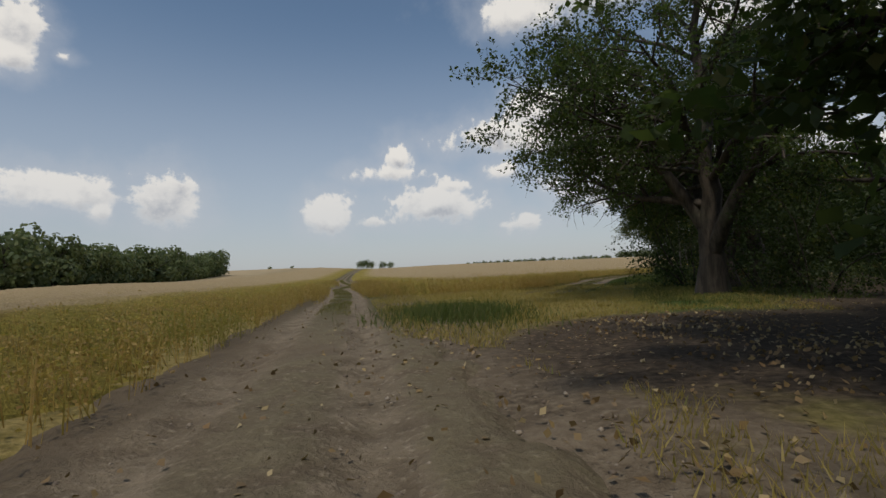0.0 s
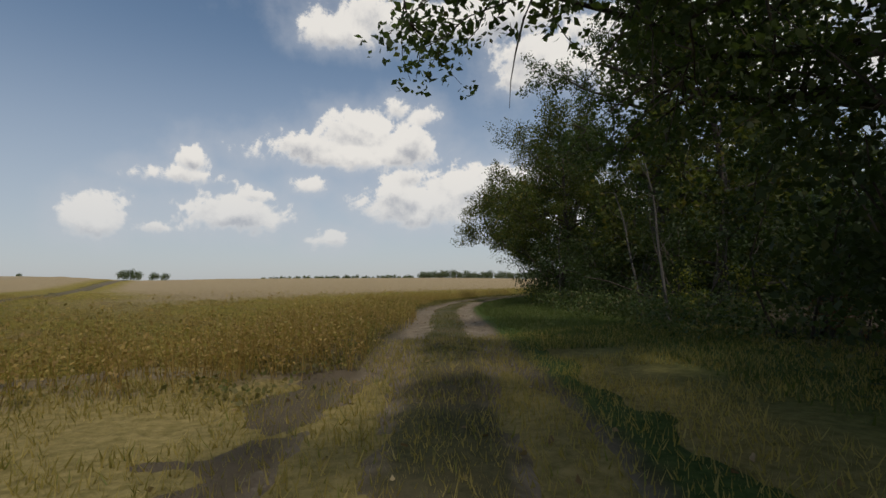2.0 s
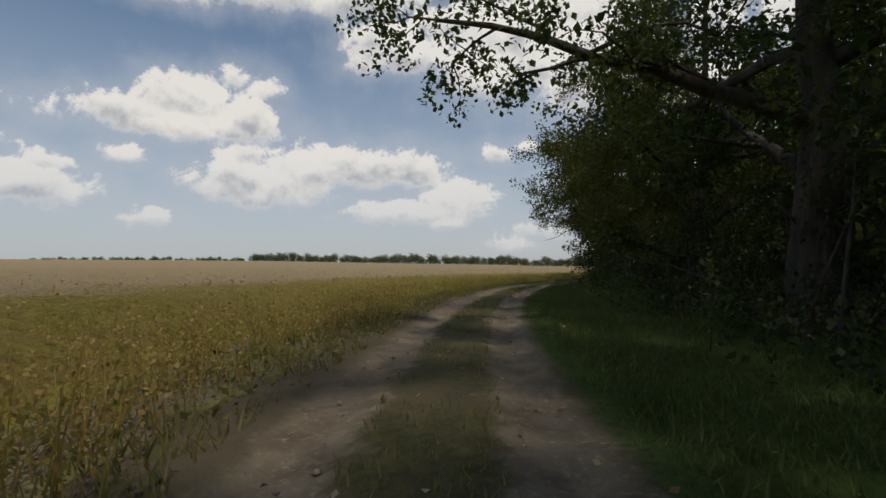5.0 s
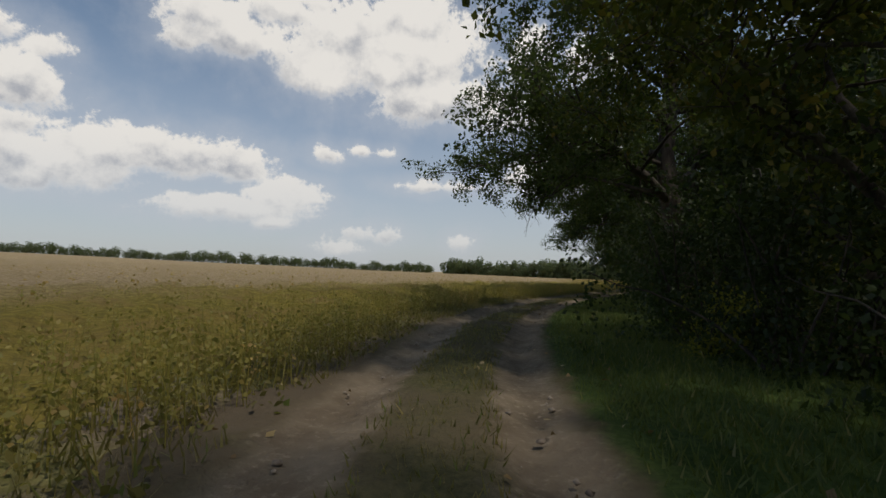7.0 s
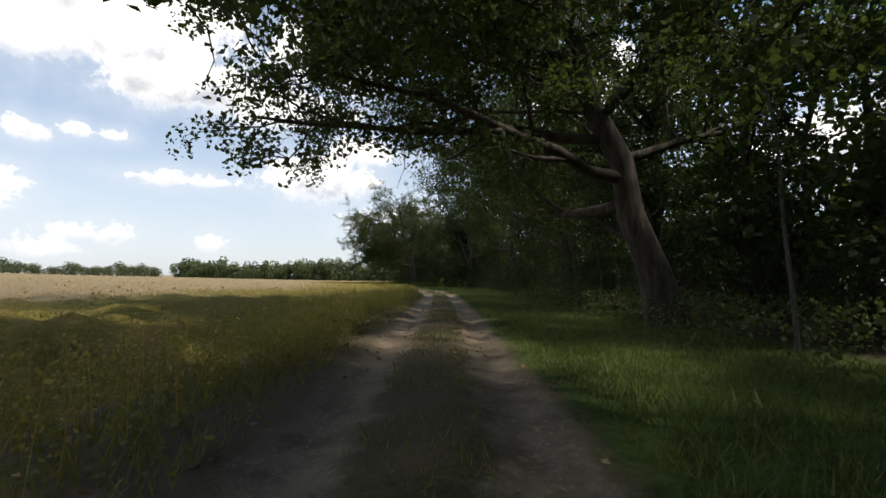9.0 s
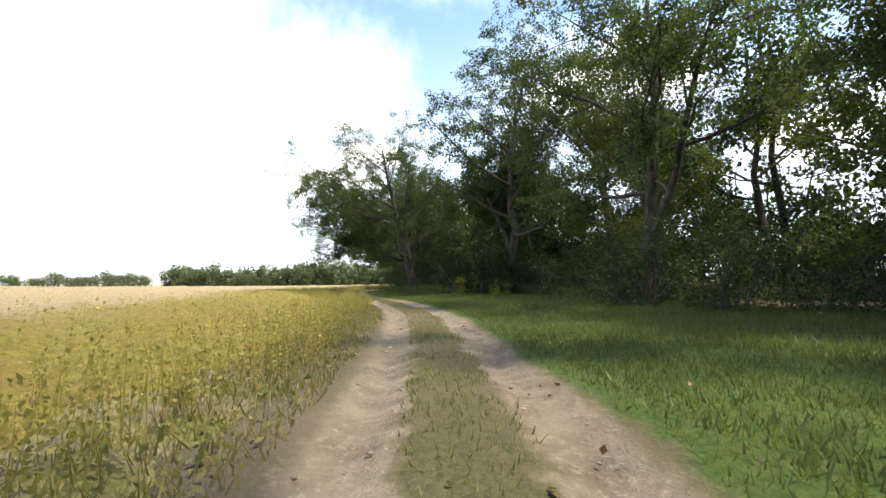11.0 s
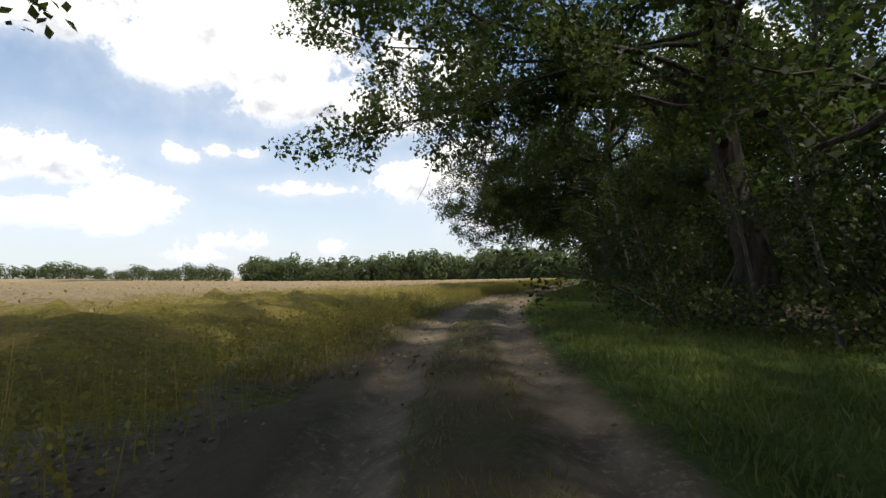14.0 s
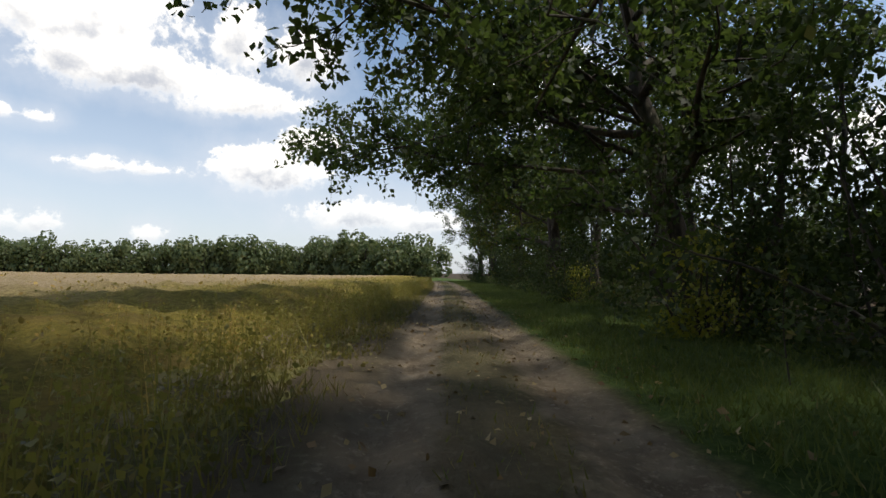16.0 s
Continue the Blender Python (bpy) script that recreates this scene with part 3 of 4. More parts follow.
def grow_tree(seed, base, height, reach, girth, limbs, first, per, size, lean=(0, 0), droop=-0.02, clump=0.32, forks=6, twigs=5, low=0.1, bias=(0, 0),
              stems=0, clear=2.6, skirt=9.0, over=(), twig_wood=True, close=9):
    """A broadleaf tree at base: the woody parts, and the leaves. bias: towards where its limbs reach further. clear, skirt: leaves hang no lower
    than clear beyond the first metre, rising to it by skirt a metre. over: limbs of their own that reach out over the track: bearing, height at the trunk, length, rise."""
    r = np.random.default_rng(seed)
    wood, tips, inner = Wood(), [], []
    k = 11
    h = np.linspace(0, 1, k)
    sway = np.cumsum(r.normal(0, 0.012, (k, 2)), axis=0) * height
    bow = np.array(lean)[None] * (h[:, None] ** 1.25)
    trunk = np.column_stack([sway + bow, h * height * 0.86])
    trunk[0, 2] = -0.15
    rad = girth * (1 - h * 0.82) * (1 + 0.5 * np.exp(-h * 22))
    wood.limb(trunk, rad, 9)
    for i in range(limbs + stems + len(over)):
        stem = limbs <= i < limbs + stems
        at = r.uniform(0.10, 0.2) if stem else first + (0.96 - first) * (i + r.uniform(0, 0.6)) / limbs
        p0 = np.array([np.interp(at, h, trunk[:, c]) for c in range(3)])
        a = i * 2.4 + r.uniform(-0.5, 0.5)
        up = np.interp(at, [first, 0.6, 1.0], [low, 0.5, 1.3]) + r.uniform(-0.15, 0.2)
        length = reach * r.uniform(0.8, 1.08) * np.interp(at, [first, 0.4, 1.0], [0.85, 1.0, 0.55]) * (1 + np.cos(a) * bias[0] + np.sin(a) * bias[1])
        if stem:
            up, length = 2.2, height * 0.62
        if i >= limbs + stems:
            a, z0, length, up = over[i - limbs - stems]
            at = z0 / (height * 0.86)
            p0 = np.array([np.interp(at, h, trunk[:, c]) for c in range(3)])
        line = wander(r, p0, (np.cos(a), np.sin(a), up), length, 7, 0.08 if stem else 0.13 if i < limbs else 0.15, 0.03 if i < limbs + stems else 0.0)
        bad = np.flatnonzero(over_track(line, base))
        if len(bad):
            if bad[0] < 3 and i < limbs + stems:
                continue
            line = wander(r, p0, (np.cos(a), np.sin(a), up + 0.5), length, 7, 0.05, 0.05)
        n = len(line)
        if i >= limbs + stems and line[3:, 2].min() < 3.2:
            continue
        lr = np.interp(at, h, rad) * (0.7 if stem else 0.28 if i >= limbs + stems else 0.55) * np.linspace(1, 0.2, n)
        wood.limb(line, lr, 7 if stem else 6)
        shoots = forks + (5 if i >= limbs + stems else 0)
        for j in range(shoots):
            t = 0.22 + 0.78 * (j + r.uniform(0, 0.9)) / shoots
            q = np.array([np.interp(t, np.linspace(0, 1, n), line[:, c]) for c in range(3)])
            w2 = (line[-1] - line[0]) / length + r.normal(0, 0.75, 3)
            l2 = min(reach, 7.5) * r.uniform(0.26, 0.46) * (1.15 - 0.5 * t)
            sub = wander(r, q, w2, l2, 4, 0.22, droop)
            if over_track(sub, base).any():
                sub = wander(r, q, (w2[0], w2[1], abs(w2[2]) + 0.8), l2, 4, 0.15, 0.05)
                if over_track(sub, base).any():
                    continue
            if sub[-1, 2] < np.clip((np.hypot(*sub[-1, :2]) - 1.0) * skirt, 0.3, clear):
                continue
            wood.limb(sub, np.interp(t, [0, 1], [lr[0], lr[-1]]) * 0.5 * np.linspace(1, 0.3, 5) + 0.006, 4)
            inner += [sub[1], sub[2], sub[3], sub[4]]
            for m in range(twigs):
                q2 = sub[1 + int(r.integers(0, 4))]
                w3 = (sub[-1] - sub[0]) / l2 + r.normal(0, 0.9, 3)
                tw = wander(r, q2, w3, r.uniform(0.7, 1.5), 3, 0.3, droop * 3)
                if tw[:, 2].min() < 0.4 or tw[-1, 2] < np.clip((np.hypot(*tw[-1, :2]) - 1.0) * skirt, 0.3, clear):
                    continue
                if twig_wood:
                    wood.limb(tw, np.linspace(0.014, 0.004, 4), 3)
                tips += [tw[1], tw[2], tw[3]]
    def hanging(p):
        out = np.hypot(p[:, 0], p[:, 1])
        return p[(p[:, 2] > np.clip((out - 1.0) * skirt, 0.3, clear)) & ~over_track(p - np.array([0, 0, 0.5]), base)]
    v, f = leaves(hanging(np.array(tips)), clump, per, size, r)
    if twig_wood:  # larger leaves close to the boughs
        v2, f2 = leaves(hanging(np.array(inner)), 0.34, close, size * 1.4, r)
        v, f = np.vstack([v, v2]), np.vstack([f, f2 + len(v)])
    return wood, v, f


def tree_thing(name, grown, leaf_mat, label, group="trees of the wood"):
    wood, v, f = grown
    ob = new(name)
    for key, data in (("trunk", wood.mesh("trunk", M_BARK)), ("crown", mesh("crown", v, f, leaf_mat))):
        p = new(key, data)
        p.parent = ob
    tagged(ob, label, "tree", group)
    return ob


def stand(ob, s, u, turn, size=1.0, tall=1.0, sink=0.0, label=""):
    """Puts a thing, or a copy of it once it stands, at s and u by the wood track."""
    x, y = along(np.array([s]), np.array([u]))[0]
    return place(ob, x, y, turn, size, tall, sink, label)


STANDING = set()


def place(ob, x, y, turn, size=1.0, tall=1.0, sink=0.0, label=""):
    spot = (x, y, float(land(np.array([[x, y]]))[0]) - sink)
    if ob.name in STANDING:
        was = ob.scale
        made = copy_thing(ob, Matrix.LocRotScale(spot, Euler((0, 0, radians(turn))), (size / was[0], size / was[1], size * tall / was[2])))
    else:
        STANDING.add(ob.name)
        ob.matrix_basis = Matrix.LocRotScale(spot, Euler((0, 0, radians(turn))), (size, size, size * tall))
        made = ob
    if label:
        tagged(made, label)
    return made


NEAR = np.random.default_rng(3)


def side_of_track(s):
    i = int(np.clip(s / 0.25, 0, len(S_B) - 1))
    return np.array([-W_B[i, 1], W_B[i, 0]])


def near_tree(kind, s, u, height, reach, label, lean=0.0, far_u=None, boughs=5, start=(3.8, 7.6), rise=(0.24, 0.42), fan=(-0.85, 0.85), **more):
    """A tree of its own by the wood track; lean: metres by which its top leans out over the track; far_u: how far across its boughs reach."""
    x, y = along(np.array([s]), np.array([u]))[0]
    out = side_of_track(s)
    look_of = dict(oak=("oak_tree", M_OAK), maple=("maple_tree", M_MAPLE), ash=("ash_tree", M_SHRUB))[kind]
    settings = dict(girth=0.40, limbs=12, first=0.20, per=28, close=8, size=0.125, clump=0.21, forks=7, twigs=5, bias=tuple(out * 0.3), lean=tuple(out * lean))
    if kind == "maple":
        settings.update(girth=0.2, limbs=14, first=0.06, per=25, close=6, size=0.118, clump=0.23, droop=0.01, low=0.05, clear=1.4, skirt=0.6, bias=(0, 0))
    if far_u is not None:
        rb = np.random.default_rng(int(s * 3))
        settings["over"] = [(math.atan2(out[1], out[0]) + a + rb.uniform(-0.12, 0.12), start[0] + (start[1] - start[0]) * ((k * 0.62) % 1), (far_u - u - lean * 0.3) * rb.uniform(0.8, 1.02) / math.cos(a) ** 0.7,
                             rb.uniform(*rise)) for k, a in enumerate(np.linspace(*fan, boughs))]
    if (u < -9 and not 155 < s < 196) or s > 250:
        settings.update(per=11, size=0.20)
    settings.update(more)
    ob = tree_thing(look_of[0], grow_tree(int(s * 7), (x, y), height, reach, **settings), look_of[1], label)
    ob.matrix_basis = Matrix.Translation((x, y, float(land(np.array([[x, y]]))[0])))


OAK = "large oak with dense dark green leaves at the wood's edge"
SLANT = "oak with a slanting trunk leaning out over the track"
MAPLE = "bushy maple with yellowing leaves, leafy almost to the ground"
near_tree("oak", 19.9, -5.8, 13.5, 6.2, "broad old oak with several stems beside the grassy turning", stems=3, bias=(-0.15, 0), limbs=14, girth=0.42, per=16, close=3, far_u=0.3, boughs=8, start=(3.8, 7.0), rise=(0.05, 0.35))
near_tree("oak", 23.4, -7.0, 11.0, 4.4, OAK, stems=2, bias=(0, 0), limbs=9, girth=0.26, per=11, close=3)
near_tree("oak", 28.0, -8.6, 12.0, 4.8, OAK, limbs=9, per=16, close=4, far_u=-0.2, boughs=7, start=(4.4, 7.4), rise=(-0.02, 0.2), fan=(-0.7, 0.5))
near_tree("oak", 8.5, -13.5, 12.0, 6.0, OAK, bias=(0, 0))
near_tree("oak", 1.5, -7.8, 12.5, 6.0, OAK, bias=(0, 0), limbs=14)
near_tree("oak", 22.0, -13.0, 12.0, 4.6, OAK, bias=(0, 0), per=5, limbs=8, close=2)
near_tree("oak", 0.2, -5.2, 13.5, 6.4, OAK, bias=(0, 0), limbs=15)
near_tree("maple", 40.5, -10.3, 13.5, 5.2, MAPLE)
near_tree("oak", 46.5, -9.6, 15.0, 5.5, OAK, limbs=13, per=18, size=0.14)
near_tree("maple", 52.5, -5.4, 12.5, 5.0, MAPLE, far_u=1.4, boughs=5, start=(2.6, 5.0), rise=(0.15, 0.35))
near_tree("maple", 62, -6.4, 13.0, 4.6, MAPLE, far_u=0.5, boughs=3)
near_tree("oak", 68, -6.0, 14.0, 6.0, OAK)
near_tree("maple", 75, -6.2, 12.0, 4.6, MAPLE)
near_tree("maple", 85, -5.4, 12.5, 4.6, MAPLE, far_u=-1.2, boughs=3)
near_tree("maple", 95, -5.2, 12.0, 4.8, MAPLE, far_u=-1.0, boughs=3)
near_tree("oak", 106.5, -4.6, 15.0, 6.4, OAK, limbs=13, far_u=2.0, boughs=4)
near_tree("oak", 117.5, -5.6, 14.0, 6.0, OAK, limbs=11, far_u=3.6, boughs=6)
near_tree("oak", 123.0, -6.4, 14.0, 5.6, OAK, limbs=10, far_u=4.4, boughs=6, start=(3.9, 6.6), rise=(0.1, 0.32), fan=(-0.6, 0.3))
near_tree("oak", 132.0, -5.6, 15.5, 7.0, SLANT, lean=4.6, girth=0.38, limbs=17, far_u=3.2, boughs=8, start=(5.2, 9.0), rise=(0.15, 0.4))
near_tree("oak", 140, -8.2, 16.5, 6.6, OAK, limbs=15, far_u=0.5, boughs=4)
near_tree("oak", 149, -7.0, 15.5, 6.6, OAK, limbs=14, far_u=2.2, boughs=5)
near_tree("oak", 160, -10.5, 17.5, 6.0, OAK)
near_tree("oak", 172.4, -9.0, 17.5, 6.6, "large forked oak at the edge of the grassy bay", stems=1, bias=(0, 0), first=0.26, girth=0.29)
near_tree("oak", 193.0, -12.5, 17.0, 5.4, OAK, girth=0.24, limbs=13, first=0.14, bias=(0, 0))
near_tree("oak", 182, -14.0, 16.0, 5.8, OAK)
near_tree("oak", 190, -11.0, 20.0, 8.0, OAK, limbs=16, stems=1, bias=(-0.1, 0.1), per=22, size=0.15)
near_tree("maple", 165.5, -12.5, 14.0, 4.8, MAPLE)
near_tree("maple", 177, -13.0, 15.0, 5.0, MAPLE)
near_tree("oak", 200.8, -5.3, 16.0, 8.0, "large oak with two thick stems at the grassy verge", lean=2.4, girth=0.42, limbs=17, stems=1, per=21, close=4, far_u=5.9, boughs=8, start=(5.2, 9.5), rise=(0.15, 0.5), fan=(-0.9, 0.4))
near_tree("oak", 208, -5.6, 14.0, 6.2, OAK, limbs=11, far_u=5.3, boughs=8, rise=(0.06, 0.28), fan=(-0.85, 0.0))
near_tree("oak", 218.5, -6.2, 16.0, 6.2, OAK, limbs=14, far_u=3.2, boughs=6, start=(5.0, 7.8), rise=(0.18, 0.4), fan=(-0.7, 0.2))
near_tree("maple", 229, -8.6, 9.5, 4.0, MAPLE)
near_tree("oak", 240, -5.2, 17.0, 7.2, OAK, limbs=22, girth=0.5, far_u=4.9, boughs=15, start=(3.7, 10.0), rise=(0.04, 0.32), fan=(-0.85, 0.4))
near_tree("oak", 256, -6.5, 14.5, 6.4, SLANT, lean=2.0, far_u=6.2, boughs=8, start=(4.0, 6.4), rise=(0.06, 0.25), fan=(-0.6, 0.7))
near_tree("oak", 269, -5.4, 15.0, 6.8, OAK, limbs=12, far_u=3.0, boughs=5)
near_tree("maple", 283, -6.0, 12.0, 4.8, MAPLE)
near_tree("oak", 298, -5.6, 14.5, 6.6, OAK)
near_tree("oak", 312, -5.6, 13.5, 6.0, OAK)

back_tree = tree_thing("woodland_tree", grow_tree(47, (0, -300), 15.0, 5.2, 0.26, 10, 0.10, 9, 0.45, clump=0.55, forks=5, twigs=3, clear=1.6, skirt=0.8, twig_wood=False), M_OAK,
                       "tall slim oak deeper inside the wood")
inner_tree = tree_thing("woodland_tree", grow_tree(48, (0, -300), 15.0, 5.2, 0.26, 10, 0.10, 19, 0.27, clump=0.5, forks=5, twigs=3, clear=1.6, skirt=0.8, twig_wood=False), M_OAK,
                        "tall leafy oak just inside the wood's edge")
slim_tree = tree_thing("woodland_tree", grow_tree(53, (0, -300), 16.0, 3.6, 0.20, 9, 0.42, 15, 0.26, clump=0.42, forks=4, twigs=3, clear=4.0, twig_wood=False), M_OAK,
                       "slim bare-stemmed tree with a high thin crown inside the wood")
for x, y, turn in ((4, -20, 50), (10, -12, 20), (-1, -19, 70), (2.5, -13, 160), (-7.2, -19.2, 30), (-8.6, -23.5, 75), (-4.6, -15.6, 240), (-2.5, -26, 140), (2, -24, 10)):
    place(back_tree, x, y, turn, 0.85, 0.8)
r = np.random.default_rng(5)
for s in np.arange(62, 322, 11.0):
    for row in (-12.0, -18.5):
        extra = -6 if 155 < s < 190 else 0
        kind = slim_tree if s > 232 else back_tree
        if kind is slim_tree:
            stand(kind, s + r.uniform(-5, 5), row + 3 + r.uniform(-2, 2), r.uniform(0, 360), r.uniform(0.8, 1.1), 1.0)
        if kind is back_tree and row > -15:
            kind = inner_tree
        stand(kind, s + r.uniform(-3, 3), row + extra + r.uniform(-2, 2), r.uniform(0, 360), r.uniform(0.8, 1.05), r.uniform(0.9, 1.1))

for s, u in ((158, -15.5), (164, -18), (175, -19), (187, -18), (195, -12.5), (119, -13), (125, -15), (131, -13.5), (137, -15), (122, -19), (128, -20), (134, -18), (243, -12.5), (237, -14.5), (250, -13)):
    stand(inner_tree, s, u, s * 31, r.uniform(0.95, 1.15), 1.1)


def grow_shrub(seed, height, stems, per, size):
    r = np.random.default_rng(seed)
    wood, tips = Wood(), []
    for i in range(stems):
        a = r.uniform(0, 6.28)
        line = wander(r, (0.35 * np.cos(a), 0.35 * np.sin(a), -0.05), (np.cos(a) * 0.55, np.sin(a) * 0.55, 1), height * r.uniform(0.7, 1.1), 6, 0.14, 0.02)
        wood.limb(line, np.linspace(0.035, 0.008, 7), 4)
        for j in range(9):
            q = line[int(r.integers(1, 7))]
            tw = wander(r, q, r.normal(0, 1, 3) + np.array([np.cos(a), np.sin(a), 0.1]), height * r.uniform(0.18, 0.38), 3, 0.25, -0.02)
            tips += [tw[1], tw[2], tw[3]]
    v, f = leaves(np.array(tips), 0.24, per, size, r)
    v[:, 2] = np.maximum(v[:, 2], 0.02)
    return wood, v, f


shrub = tree_thing("shrub", grow_shrub(61, 3.4, 9, 16, 0.115), M_SHRUB, "dense dark green shrub under the trees of the wood", "shrubs of the wood")
deep_shrub = tree_thing("shrub", grow_shrub(62, 3.4, 8, 6, 0.26), M_SHRUB, "tall dark shrub in the shade deep inside the wood", "shrubs of the wood")
inner_shrub = tree_thing("shrub", grow_shrub(63, 3.4, 8, 13, 0.13), M_SHRUB, "tall dark shrub in the shade behind the wood's edge", "shrubs of the wood")
inner_shrub["category"] = "shrub"
deep_shrub["category"] = "shrub"
shrub["category"] = "shrub"
for s in np.arange(42, 318, 4.2):
    open_side = -6.0 if 153 < s < 190 else 0
    near = -4.9
    if 190 < s < 200 or 118 < s < 137:
        near = -8.0
    stand(shrub, s + r.uniform(-1, 1), near + open_side + r.uniform(-1.8, 0.5), r.uniform(0, 360), r.uniform(0.65, 1.15), r.uniform(0.8, 1.2))
for s in np.arange(34, 318, 6.5):  # the dark understorey deeper in
    deep = -6 if 153 < s < 190 else 0
    if s > 52:
        stand(inner_shrub, s + r.uniform(-2, 2), -10.5 + deep + r.uniform(-1.5, 1.5), r.uniform(0, 360), r.uniform(1.2, 1.7), r.uniform(0.8, 1.1))
    stand(deep_shrub, s + r.uniform(-2, 2), -24.5 + deep + r.uniform(-2, 2), r.uniform(0, 360), r.uniform(1.9, 2.5), r.uniform(0.8, 1.1))
    stand(deep_shrub, s + r.uniform(-2, 2), -17.5 + deep + r.uniform(-2, 2), r.uniform(0, 360), r.uniform(1.5, 2.1), r.uniform(0.8, 1.1))
for s, u in ((189.5, -10.0), (191.5, -9.6), (196.5, -8.8), (195, -10.2), (187, -11.4), (170.6, -7.8), (172.0, -8.6), (174.5, -9.2), (168.5, -9.4)):
    stand(shrub, s, u, s * 17, 0.95)
for s, u in ((89.5, -4.3), (92.5, -4.0), (95.5, -4.1), (98.5, -4.0), (101.5, -4.2)):
    stand(shrub, s, u, s * 23, 0.72, 1.15)
for x, y in ((-0.5, -4), (1, 0), (2.5, -8), (0.5, 4), (4, 8), (6.5, 12), (9, 17), (3, -14), (-1, -19), (6, -3)):
    place(shrub, x, y, r.uniform(0, 360), r.uniform(0.8, 1.2))

# ---- far trees ----
def far_tree(seed, height, width, count, size):
    r = np.random.default_rng(seed)
    wood = Wood()
    wood.limb([(0, 0, -0.3), (0.1, 0, height * 0.3), (0, 0.1, height * 0.7)], [0.28, 0.2, 0.06], 6)
    for i in range(7):
        a = i * 2.4
        wood.limb(wander(r, (0, 0, height * (0.2 + 0.07 * i)), (np.cos(a), np.sin(a), 0.7), width * 0.8, 3, 0.1, 0), np.linspace(0.09, 0.02, 4), 4)
    # rounded lobes of foliage round the limbs: leaf sprays that lie like shingles on each lobe
    k = 20
    lobes = r.normal(0, 1, (k, 3))
    lobes /= np.linalg.norm(lobes, axis=1, keepdims=True)
    lobes = lobes * np.array([width * 0.68, width * 0.68, height * 0.40]) * r.uniform(0.5, 1, (k, 1)) + np.array([0, 0, height * 0.5])
    big = width * r.uniform(0.22, 0.40, k)
    pick = np.arange(count) % k
    out = r.normal(0, 1, (count, 3)) + np.array([0, 0, 0.25])
    out /= np.linalg.norm(out, axis=1, keepdims=True)
    c = lobes[pick] + out * (big[pick] * r.uniform(0.75, 1.12, count))[:, None]
    nor = out + r.normal(0, 0.35, (count, 3))
    side = np.cross(nor, r.normal(0, 1, (count, 3)))
    side /= np.linalg.norm(side, axis=1, keepdims=True)
    up = np.cross(side, nor)
    up /= np.linalg.norm(up, axis=1, keepdims=True)
    L = size * r.uniform(0.5, 1.1, (count, 1))
    v = np.stack([c - up * L * 0.5, c + side * L * 0.42, c + up * L * 0.5, c - side * L * 0.42], 1).reshape(-1, 3)
    v[:, 2] = np.maximum(v[:, 2], 0.1)
    return wood, v, np.arange(4 * count).reshape(count, 4)


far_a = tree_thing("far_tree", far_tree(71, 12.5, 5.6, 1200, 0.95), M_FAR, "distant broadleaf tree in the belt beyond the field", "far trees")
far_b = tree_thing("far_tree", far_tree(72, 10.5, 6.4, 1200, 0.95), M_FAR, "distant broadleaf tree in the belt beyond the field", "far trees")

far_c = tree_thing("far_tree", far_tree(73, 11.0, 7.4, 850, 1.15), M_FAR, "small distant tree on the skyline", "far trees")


def belt(points, gap, rows, deep, size, label="", kinds=(far_a, far_b)):
    """A belt of trees behind a line of places."""
    S, P, W = smooth_line(points, 0.5)
    for row in range(rows):
        for s in np.arange(gap / 2, S[-1], gap):
            i = int(np.clip((s + r.uniform(-gap, gap) * 0.35) / 0.5, 0, len(S) - 1))
            x, y = P[i] + np.array([-W[i, 1], W[i, 0]]) * (row * deep + r.uniform(-1.5, 1.5))
            grown = size * r.uniform(0.75, 1.25)
            place(kinds[int(r.integers(0, len(kinds)))], x, y, r.uniform(0, 360), grown, r.uniform(0.9, 1.25), grown * 1.7, label)


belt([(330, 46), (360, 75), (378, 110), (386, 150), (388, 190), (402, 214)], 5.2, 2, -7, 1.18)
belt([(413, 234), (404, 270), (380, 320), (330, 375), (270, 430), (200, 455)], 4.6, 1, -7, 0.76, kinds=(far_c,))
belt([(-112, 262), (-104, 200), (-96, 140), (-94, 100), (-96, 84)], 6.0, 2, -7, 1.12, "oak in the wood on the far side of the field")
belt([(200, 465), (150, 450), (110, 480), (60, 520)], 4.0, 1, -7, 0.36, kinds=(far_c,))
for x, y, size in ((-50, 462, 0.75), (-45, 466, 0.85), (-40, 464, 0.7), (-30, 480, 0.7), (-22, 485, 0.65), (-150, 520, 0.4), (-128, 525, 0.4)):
    place(far_c, x, y, r.uniform(0, 360), size, label="lone tree in a small group on the skyline")


# ---- grass, weeds, crop plants, litter ----
def blades(name, xy, tall, wide, mat, label, category, seed, lift=0.0):
    """Grass: one bent blade at each place."""
    g = np.random.default_rng(seed)
    n = len(xy)
    a = g.uniform(0, 6.28, n)
    h = tall * g.uniform(0.5, 1.3, n)
    w = wide * g.uniform(0.6, 1.3, n) * 0.5
    base = np.column_stack([xy, land(xy) + 0.035 * lumps(xy, 5, 1) - 0.01 + lift])
    side = np.column_stack([np.cos(a) * w, np.sin(a) * w, np.zeros(n)])
    tip = base + np.column_stack([g.normal(0, 0.4, n) * h, g.normal(0, 0.4, n) * h, h])
    v = np.stack([base - side, base + side, tip], 1).reshape(-1, 3)
    ob = new(name, mesh(name, v, np.arange(3 * n).reshape(n, 3), mat))
    tagged(ob, label, category, kind="stuff")


def verge_places(n, s0, s1, u0, u1, seed, line=None):
    g = np.random.default_rng(seed)
    return along(g.uniform(s0, s1, n), g.uniform(u0, u1, n), line)


